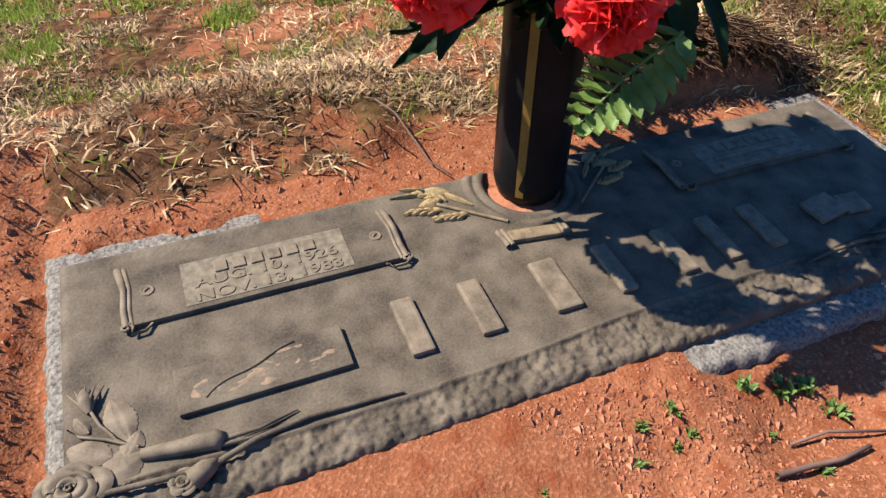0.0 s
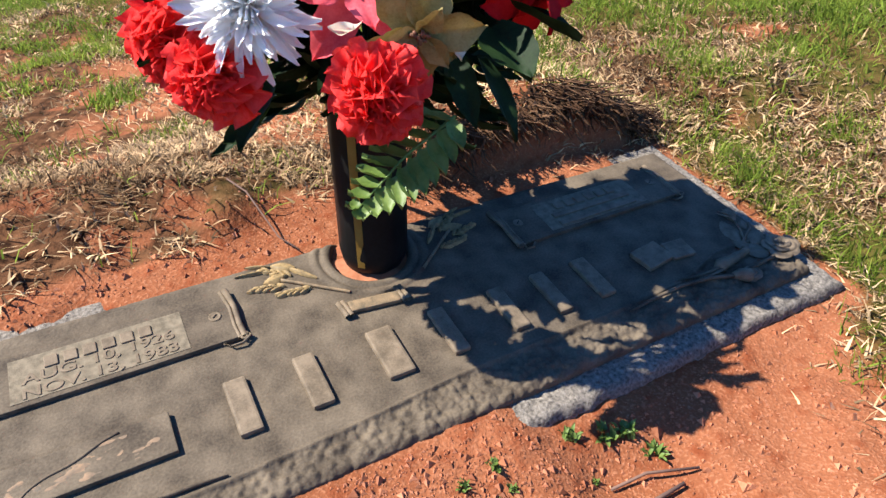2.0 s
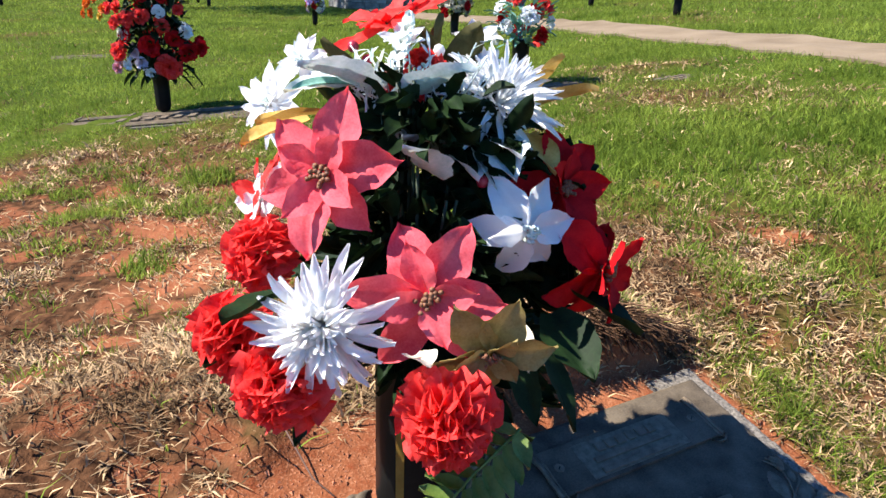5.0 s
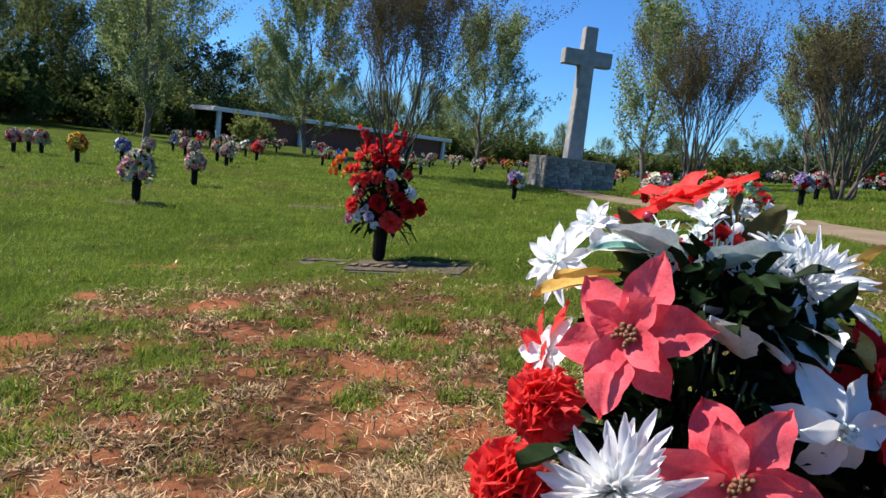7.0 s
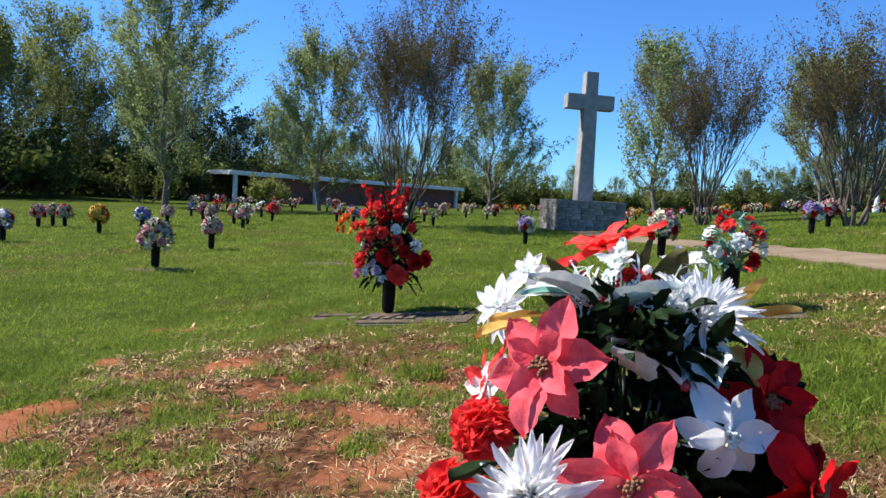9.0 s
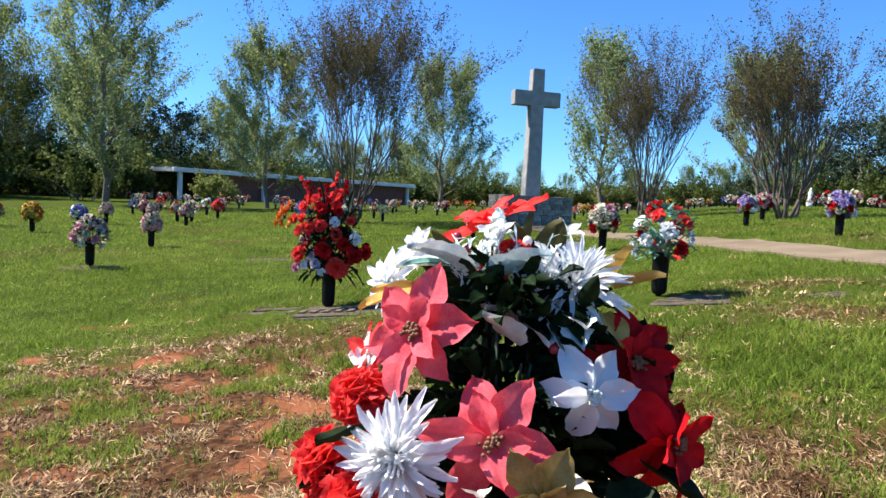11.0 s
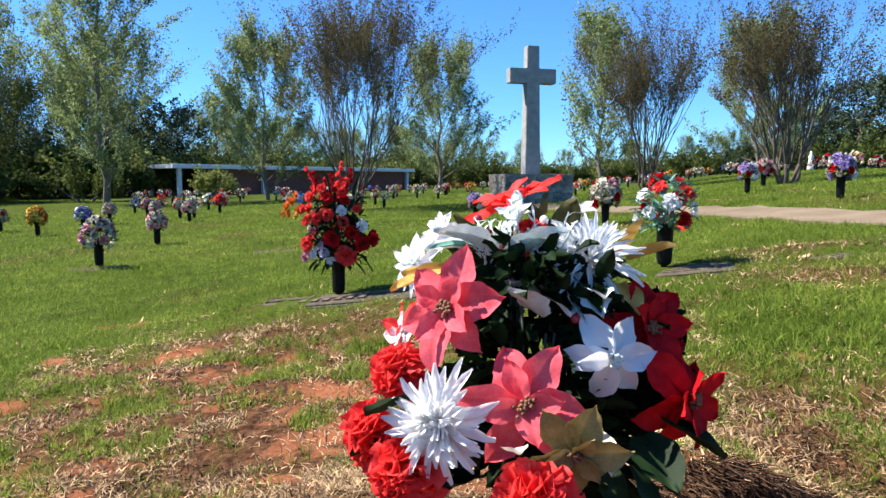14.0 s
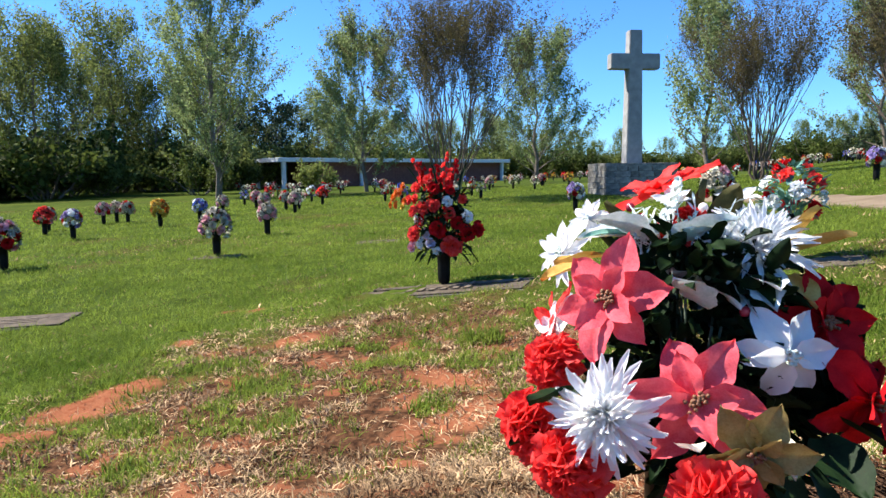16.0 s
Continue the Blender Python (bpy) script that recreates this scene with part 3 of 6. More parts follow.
def near_marker():
    root = tagged(new("grave_marker"), "dark bronze companion grave marker with raised lettering and scroll plates", "grave marker")
    root.matrix_basis = MARKER
    bronze_plate(root)
    # name plates with scroll ends
    for x0, x1, lit in ((-0.512, -0.205, True), (0.210, 0.520, False)):
        cx, w = (x0 + x1) / 2, x1 - x0
        bm = box(w, 0.082, 0.0065, 0.0012, Matrix.Translation((cx, 0.088, 0)))
        plate = part("name_plate", bm, M_BRONZE, root, "raised smooth bronze name plate")
        for sx, inw in ((x0 - 0.004, 1), (x1 + 0.004, -1)):
            for off, rr in ((0, 0.0042), (inw * 0.006, 0.0026)):
                v, f = tube([(sx + off, 0.046, 0.005), (sx + off - 0.001, 0.07, 0.006), (sx + off + 0.001, 0.10, 0.006), (sx + off - 0.003, 0.133, 0.006)], [rr, rr * 0.9, rr * 0.9, rr * 1.15], 8)
                obj("scroll_end", mesh_from("scroll_end", v, f, True), M_BRONZE_HI, plate)
            curl = [(sx + 0.0065 * math.cos(a) * (1 - a / 9), 0.045 + 0.0065 * math.sin(a) * (1 - a / 9), 0.0065) for a in np.linspace(0, 7.5, 22)]
            curl = [(sx + inw * 0.026, 0.047, 0.003), (sx + inw * 0.018, 0.037, 0.0045), (sx + inw * 0.005, 0.036, 0.006)] + curl
            v, f = tube(curl, [0.0018] * len(curl), 6)
            obj("scroll_curl", mesh_from("scroll_curl", v, f, True), M_BRONZE_HI, plate)
        for sx in (x0 + 0.021, x1 - 0.021):
            v, f = lathe([(0.0078, 0.0060), (0.0078, 0.0074), (0.0066, 0.0080), (0.0058, 0.0071), (0.0036, 0.0076), (0.0004, 0.0076)], 18)
            v = [(p[0] + sx, p[1] + 0.092, p[2]) for p in v]
            screw = obj("screw", mesh_from("screw", v, f, True), M_BRONZE_HI, plate)
            part("screw_slot", box(0.0074, 0.0016, 0.0014, 0.0003, Matrix.Translation((sx, 0.092, 0.0069)) @ pose(0, 0, 0, 0, 0, 40)), M_VASE, screw)
        part("lettering_field", box(0.19, 0.066, 0.0008, 0.0004, Matrix.Translation((cx, 0.0865, 0.0064))), M_BRONZE_DUST, plate, "dusty pale field behind the lettering")
        # the name, as plain bars, and the dates
        bw, gap = 0.0145, 0.0205
        for k in range(6):
            part("letter_bar", box(bw, 0.0165, 0.0032, 0.001, Matrix.Translation((cx + (k - 2.5) * gap, 0.102, 0.0062))), M_BRONZE_HI, plate)
        if lit:
            text_on("date_line", "AUG. 10, 1926", 0.021, cx, 0.0775, 0.0068, M_BRONZE_HI, plate, 0.165)
            text_on("date_line", "NOV. 13, 1983", 0.021, cx, 0.0565, 0.0068, M_BRONZE_HI, plate, 0.165)
        else:
            for yy in (0.082, 0.062):
                part("letter_bar", box(0.15, 0.010, 0.0030, 0.001, Matrix.Translation((cx, yy, 0.0062))), M_BRONZE_HI, plate)
    # family name as plain raised bars, one for each letter
    for cx, w in ((-0.232, 0.040), (-0.150, 0.040), (-0.052, 0.052), (0.030, 0.034), (0.120, 0.034), (0.190, 0.034), (0.262, 0.038)):
        part("letter_bar", box(w * 0.66, 0.078, 0.0085, 0.0032, Matrix.Translation((cx, -0.052, -0.001)), 2), M_BRONZE_HI, root, "raised letter-sized bronze bar")
    # picture panel
    panel = part("picture_panel", box(0.172, 0.054, 0.007, 0.0014, Matrix.Translation((-0.392, -0.0525, 0))), M_BRONZE, root, "raised picture panel with a worn landscape relief")
    hill = [(-0.452 + 0.095 * t, -0.068 + 0.036 * t ** 0.75 + 0.002 * math.sin(t * 9), 0.0072) for t in np.linspace(0, 1, 18)]
    v, f = tube(hill, [0.0011 + 0.0007 * abs(math.sin(3 * i)) for i in range(18)], 6)
    obj("relief_line", mesh_from("relief_line", v, f, True), M_BRONZE, panel)
    v, f = [], []
    for j in range(18):
        for i in range(60):
            x, y = -0.470 + 0.155 * i / 59, -0.075 + 0.040 * j / 17
            e = min(1, 4 * math.sin(math.pi * i / 59) * math.sin(math.pi * j / 17))
            hgt = noise.noise((x * 55, y * 130, 3.3)) + 0.6 * noise.noise((x * 140, y * 260, 1.3))
            v.append((x, y, 0.0066 + e * max(-0.0008, 0.0016 * hgt)))
    for j in range(17):
        for i in range(59):
            a = j * 60 + i
            f.append((a, a + 1, a + 61, a + 60))
    obj("relief", mesh_from("relief", v, f, True), M_BRONZE_WORN, panel, "worn pale landscape relief")
    # open book on the shaded half
    bm = box(0.052, 0.042, 0.008, 0.002, Matrix.Translation((0.372, -0.054, 0)) @ pose(0, 0, 0, 0, 0, 8))
    book = part("book_relief", bm, M_BRONZE_HI, root, "small cast open book")
    part("page", box(0.04, 0.036, 0.006, 0.002, Matrix.Translation((0.418, -0.06, 0.002)) @ pose(0, 0, 0, 0, 0, -4)), M_BRONZE_HI, book)
    # small scroll under the vase ring
    sc = part("small_scroll", box(0.070, 0.019, 0.0075, 0.003, Matrix.Translation((-0.034, 0.033, 0)) @ pose(0, 0, 0, 0, 0, -7)), M_BRONZE_WARM, root, "small worn scroll")
    for sx, sy in ((-0.076, 0.036), (0.004, 0.032)):
        for off in (0, 0.006):
            v, f = tube([(sx + off, sy - 0.014, 0.005), (sx + off - 0.003, sy + 0.014, 0.0055)], [0.0038, 0.0034], 8)
            obj("scroll_end", mesh_from("scroll_end", v, f, True), M_BRONZE_HI, sc)
    # wheat sprays on both sides of the ring
    for sgn in (-1, 1):
        spray = raised_curve("wheat_spray", [(sgn * (0.055 + 0.075 * t), 0.066 + 0.06 * t) for t in np.linspace(0, 1, 8)], 0.0022, root, M_BRONZE_WARM, 1.2, "cast wheat spray rubbed pale gold")
        rnd = random.Random(4 + sgn)
        for gx, gy, ang, n in ((0.098, 0.094, 172, 9), (0.128, 0.112, 165, 8), (0.115, 0.128, 140, 8)):
            for k in range(n):
                t = k / (n - 1)
                a = radians(ang) + (0.45 if k % 2 else -0.45) * (1 - 0.5 * t)
                px, py = gx + 0.036 * t * -math.cos(radians(ang)), gy + 0.036 * t * math.sin(radians(ang))
                leaf_relief("grain", sgn * px, py, a if sgn < 0 else math.pi - a, rnd.uniform(0.012, 0.017), 0.0034, spray, M_BRONZE_GOLD, 0, 0.0045)
        for px, py, ang, L, W in ((0.105, 0.142, 150, 0.034, 0.010), (0.118, 0.135, 190, 0.036, 0.009), (0.085, 0.110, 130, 0.05, 0.004), (0.14, 0.150, 172, 0.045, 0.0022), (0.135, 0.157, 160, 0.035, 0.0022), (0.14, 0.118, 176, 0.03, 0.002)):
            a = radians(ang)
            leaf_relief("husk", sgn * px, py, a if sgn < 0 else math.pi - a, L, W, spray, M_BRONZE_GOLD, 0, 0.005)
    # roses, stems, buds and leaves at the front corners
    for sgn in (-1, 1):
        def way(pts, r, name, host, m=M_BRONZE_HI):
            v, f = tube([(sgn * x, y, z) for x, y, z in pts], r, 7)
            return obj(name, mesh_from(name, v, f, True), m, host)
        line = [(0.548, -0.132, 0.003), (0.50, -0.137, 0.004), (0.456, -0.139, 0.004), (0.416, -0.127, 0.004), (0.365, -0.121, 0.004), (0.31, -0.1235, 0.003), (0.268, -0.127, 0.002)]
        stem = way(line, [0.0028, 0.003, 0.0034, 0.003, 0.0028, 0.0024, 0.001], "rose_stem", root, M_BRONZE)
        way([(0.515, -0.106, 0.003), (0.48, -0.112, 0.005), (0.452, -0.114, 0.005), (0.444, -0.119, 0.003)], [0.006, 0.0078, 0.0105, 0.009], "cut_stem", stem)
        way([(0.446, -0.118, 0.006), (0.41, -0.117, 0.004), (0.372, -0.109, 0.002)], [0.0026, 0.002, 0.0008], "twig", stem, M_BRONZE)
        way([(0.446, -0.123, 0.006), (0.42, -0.124, 0.004), (0.40, -0.120, 0.002)], [0.0026, 0.002, 0.0008], "twig", stem, M_BRONZE)
        way([(0.513, -0.098, 0.002), (0.534, -0.083, 0.004), (0.548, -0.062, 0.004), (0.556, -0.042, 0.004)], [0.0016] * 4, "twig", stem)
        way([(0.517, -0.096, 0.002), (0.545, -0.078, 0.003), (0.566, -0.068, 0.003), (0.576, -0.056, 0.002)], [0.0018, 0.0016, 0.0014, 0.001], "twig", stem)
        bud = way([(0.556, -0.045, 0.003), (0.558, -0.036, 0.005), (0.560, -0.026, 0.004), (0.561, -0.017, 0.002)], [0.003, 0.0075, 0.0068, 0.003], "rose_bud", root)
        for dx in (-0.015, -0.008, 0.0, 0.008, 0.014):
            way([(0.557, -0.043, 0.005), (0.558 + dx * 0.55, -0.032, 0.0095 - 180 * dx * dx * 0.1), (0.559 + dx * 1.15, -0.013 - abs(dx) * 0.3, 0.004)], [0.0022, 0.0017, 0.0006], "sepal", bud)
        rose(root, sgn * 0.574, -0.120, 0.030)
        rose(root, sgn * 0.484, -0.146, 0.0155)
        way([(0.476, -0.146, 0.002), (0.462, -0.141, 0.006), (0.452, -0.136, 0.003)], [0.011, 0.009, 0.004], "rose_bud", root)
        for x, y, a, L, W in ((0.524, -0.086, 105, 0.052, 0.0135), (0.540, -0.098, 150, 0.042, 0.013), (0.530, -0.105, 60, 0.03, 0.010), (0.558, -0.066, 120, 0.024, 0.006), (0.553, -0.118, 20, 0.042, 0.016)):
            a = radians(a) if sgn < 0 else math.pi - radians(a)
            leaf_relief("rose_leaf", sgn * x, y, a, L, W, root, M_BRONZE_HI)
    # soil lying in the vase socket
    v, f = [(0, 0.128, -0.006)], []
    for k in range(24):
        a = 2 * math.pi * k / 24
        v.append((0.054 * math.cos(a), 0.128 + 0.054 * math.sin(a), -0.009 + 0.004 * math.sin(k * 2.3)))
    f = [(0, 1 + k, 1 + (k + 1) % 24) for k in range(24)]
    obj("socket_soil", mesh_from("socket_soil", v, f, True), M_PEBBLE, root, "red clay lying in the vase socket")
    return root


granite_base()
near_marker()

# ---- grave vases ----


def vase_mesh(h=0.27, r=0.052, sunk=False):
    def flute(a, q, z):
        return q * (1 - 0.045 * abs(math.sin(4 * a)) * (1 if 0.05 * h < z < 0.93 * h else 0))
    prof = [(0.36, 0.0), (0.40, 0.015), (0.34, 0.04), (0.40, 0.055), (0.72, 0.085), (0.87, 0.14), (0.93, 0.24), (0.97, 0.6), (1.0, 0.92), (1.06, 0.93), (1.06, 1.0), (0.98, 1.0), (0.9, 0.9)]
    if sunk:
        prof = [(0.5, -0.06), (0.66, 0.0), (0.80, 0.022), (0.90, 0.055), (0.95, 0.10)] + prof[7:]
    return lathe([(a * r, b * h) for a, b in prof], 32, flute)


def grave_vase(place, h=0.27, r=0.052, strip=False, label="black fluted metal grave vase"):
    v, f = vase_mesh(h, r, strip)
    ob = obj("grave_vase", mesh_from("grave_vase", v, f, True), M_VASE, m=pose(*place))
    if strip:
        bm = bmesh.new()
        for k in range(9):
            z = h * (0.06 + 0.86 * k / 8)
            q = r * (0.905 + 0.095 * min(1, k / 5))
            a0 = radians(STRIP_ANGLE)
            for da in (-0.11, 0.11):
                bm.verts.new((1.012 * q * math.cos(a0 + da), 1.012 * q * math.sin(a0 + da), z))
        bm.verts.ensure_lookup_table()
        for k in range(8):
            bm.faces.new([bm.verts[i] for i in (2 * k, 2 * k + 1, 2 * k + 3, 2 * k + 2)])
        bmesh.ops.solidify(bm, geom=list(bm.faces), thickness=0.0016)
        part("strip", bm, M_OCHRE, ob, "ochre vertical strip")
    return tagged(ob, label, "vase", "grave vases")


STRIP_ANGLE = -100
VASE = Vector((2.545, 1.700, 0.378))
grave_vase(VASE, 0.30, 0.052, True, "black fluted metal grave vase with an ochre strip")

# ---- flowers ----


def petal(L, W, curl=0.3, cup=0.15, nl=7, nw=5, point=1.0, wave=0.0, fold=0.0, seed=0):
    """A petal from the origin along +x, rising by curl, cupped across, pointed by point."""
    v, f = [], []
    rnd = random.Random(seed)
    ph = rnd.uniform(0, 6)
    for i in range(nl):
        t = i / (nl - 1)
        if point >= 0.5:
            w = W * math.sin(math.pi * (0.06 + 0.94 * t) ** (0.72 + 0.1 * point)) ** 0.75
        elif point > 0:
            w = W * min(1, 0.4 + 1.2 * t) * math.sqrt(max(0.03, 1 - t ** 7))
        else:
            w = W * min(1, 0.25 + 1.1 * t)
        for j in range(nw):
            u = 2 * j / (nw - 1) - 1
            z = L * curl * math.sin(t * math.pi * 0.75) + cup * W * u * u - fold * W * (1 - abs(u)) * math.sin(math.pi * t)
            z += wave * W * (math.sin(ph + 9 * t + 5 * u) * t if point > 0 else math.sin(ph + 6.5 * u + 2 * t) * t * t * 1.3)
            v.append((L * t * (1 - (0.12 * u * u + (0.09 * rnd.random() * (1 if i == nl - 1 and nw > 6 else 0))) * (1 if point <= 0 else 0)), 0.5 * w * u, z))
    for i in range(nl - 1):
        for j in range(nw - 1):
            a = i * nw + j
            f.append((a, a + 1, a + nw + 1, a + nw))
    return v, f


def bract(L, W, curl, seed, nl=17, nw=11):
    """A pointed velvet petal with a sunk midrib, slanting side veins and a wavy edge."""
    rnd = random.Random(seed)
    ph, tip, skew = rnd.uniform(0, 6), rnd.uniform(-0.16, 0.10), rnd.uniform(-0.06, 0.06)
    v, f = [], []
    for i in range(nl):
        t = i / (nl - 1)
        w = W * (0.10 + 0.90 * math.sin(math.pi * min(1, t / 0.96) ** 0.86) ** 0.82) * (1 if t < 0.9 else max(0.04, (1 - t) / 0.1))
        w *= 1 + 0.05 * math.sin(ph + 17 * t)
        for j in range(nw):
            u = 2 * j / (nw - 1) - 1
            z = L * curl * math.sin(t * math.pi * 0.7) + L * tip * t ** 3 + 0.10 * W * u * u
            z -= 0.055 * W * math.exp(-(u / 0.16) ** 2) * math.sin(math.pi * t) ** 0.5
            z += 0.022 * W * math.cos(2 * math.pi * (6.0 * t - 1.7 * abs(u))) * min(1, 3 * abs(u)) * math.sin(math.pi * t)
            z += 0.05 * W * abs(u) ** 2 * math.sin(ph + 11 * t + 2 * u)
            v.append((L * t, 0.5 * w * u + L * skew * math.sin(math.pi * t), z))
    for i in range(nl - 1):
        for j in range(nw - 1):
            a = i * nw + j
            f.append((a, a + 1, a + nw + 1, a + nw))
    return v, f


def add_shape(V, F, v, f, m):
    b = len(V)
    V += [m @ Vector(p) for p in v]
    F += [tuple(b + i for i in q) for q in f]


def flower_rings(rings, seed=0, nw=5, loose=1.0):
    """Joined petals: rings of (count, length, width, tilt, curl, cup, point, wave)."""
    V, F = [], []
    rnd = random.Random(seed)
    for r, (n, L, W, tilt, curl, cup, point, wave) in enumerate(rings):
        for k in range(n):
            a = 360 * (k + 0.5 * (r % 2)) / n + rnd.uniform(-8, 8)
            l = L * rnd.uniform(1 - 0.22 * loose, 1 + 0.1 * loose)
            v, f = petal(l, W * rnd.uniform(0.85, 1.12), curl * rnd.uniform(0.6, 1.4), cup, 6, nw, point, wave, 0, rnd.random())
            add_shape(V, F, v, f, pose(0, 0, 0.002 * r, 0, 0, a) @ pose(0.004, 0, 0, 0, -(tilt + rnd.uniform(-9, 9) * loose), 0) @ pose(0, 0, 0, rnd.uniform(-14, 14) * loose))
    return V, F


def carnation(parent, place, toward, r, material, seed=0, name="carnation", label="ruffled red silk carnation"):
    V, F = flower_rings([
        (8, r, r * 1.0, 2, 0.14, 0.10, 0, 0.22), (8, r * 1.0, r * 0.96, 20, 0.16, 0.12, 0, 0.26), (7, r * 0.96, r * 0.90, 38, 0.16, 0.14, 0, 0.28),
        (6, r * 0.90, r * 0.82, 55, 0.14, 0.18, 0, 0.32), (5, r * 0.84, r * 0.72, 70, 0.12, 0.2, 0, 0.36), (3, r * 0.80, r * 0.62, 84, 0.1, 0.2, 0, 0.4)], seed, 12)
    back = flower_rings([(8, r * 0.95, r * 0.9, -20, 0.12, 0.12, 0, 0.24)], seed + 1, 12)
    add_shape(V, F, *back, Matrix())
    return obj(name, mesh_from(name, V, F, True), material, parent, label, facing(place, toward, seed * 37))


def mum(parent, place, toward, r, material, seed=0, label="white spiky silk chrysanthemum", fat=1.0):
    V, F = flower_rings([
        (24, r, r * 0.17 * fat, -12, 0.2, 0.3, 0.2, 0.12), (24, r * 0.98, r * 0.165 * fat, 4, 0.22, 0.3, 0.2, 0.12), (22, r * 0.92, r * 0.16 * fat, 18, 0.24, 0.3, 0.2, 0.12), (20, r * 0.84, r * 0.155 * fat, 32, 0.2, 0.3, 0.2, 0.12),
        (18, r * 0.74, r * 0.15 * fat, 46, 0.1, 0.3, 0.2, 0.1), (15, r * 0.64, r * 0.145 * fat, 60, 0.05, 0.3, 0.2, 0.1), (12, r * 0.56, r * 0.14 * fat, 74, 0.02, 0.3, 0.2, 0.1), (7, r * 0.5, r * 0.14 * fat, 87, 0.02, 0.3, 0.2, 0.1)], seed, 5, 1.35)
    return obj("chrysanthemum", mesh_from("chrysanthemum", V, F, True), material, parent, label, facing(place, toward, seed * 29))


def poinsettia(parent, place, toward, r, material, seed=0, n=6, roll=0.0, stamen=None, label="coral velvet poinsettia", inner=5, open_=8, lead=1.0, wid=0.62):
    rnd = random.Random(seed)
    V, F = [], []
    for k in range(22):
        a, q = rnd.uniform(0, 6.3), rnd.uniform(0, r * 0.16)
        v, f = lathe([(r * 0.012, 0), (r * 0.014, r * 0.09), (r * 0.032, r * 0.11), (r * 0.034, r * 0.145), (r * 0.012, r * 0.165)], 6)
        add_shape(V, F, v, f, pose(q * math.cos(a), q * math.sin(a), 0.004, rnd.uniform(-20, 20), rnd.uniform(-20, 20)))
    root = obj("poinsettia", mesh_from("poinsettia", V, F, True), stamen or M_STAMEN, parent, label, facing(place, toward, roll))
    for ring, (cnt, L, W, tilt) in enumerate(((n, r, r * wid, -open_), (inner, r * 0.66, r * wid * 0.7, 16))):
        for k in range(cnt):
            a = 360 * (k + 0.5 * ring) / cnt + rnd.uniform(-9, 9)
            l = L * rnd.uniform(0.88, 1.1) * (lead if ring == 0 and k == 0 else 1)
            v, f = bract(l, W * rnd.uniform(0.9, 1.1), 0.12 * rnd.uniform(0.2, 1.6), rnd.random())
            obj("petal", mesh_from("petal", v, f, True), material, root, m=pose(0, 0, 0.001 + 0.004 * ring, 0, 0, a) @ pose(r * 0.03, 0, 0, 0, -(tilt + rnd.uniform(-10, 8)), 0) @ pose(0, 0, 0, rnd.uniform(-16, 16)))
    return root


def leaf(parent, place, toward, up_roll, L, W, material, name="leaf", label="", curl=0.12, teeth=0.0):
    """A leaf from place towards toward."""
    v, f = petal(L, W, curl, 0.12, 11, 7, 1, 0.06, 0.12)
    if teeth:
        v = [(x, y * (1 + teeth * (0.5 + 0.5 * math.cos(x / L * 44))) if abs(y) > 0.2 * W else y, z) for x, y, z in v]
    q = (Vector(toward) - Vector(place)).to_track_quat("X", "Z").to_matrix().to_4x4()
    return obj(name, mesh_from(name, v, f, True), material, parent, label, Matrix.Translation(place) @ q @ pose(0, 0, 0, up_roll))


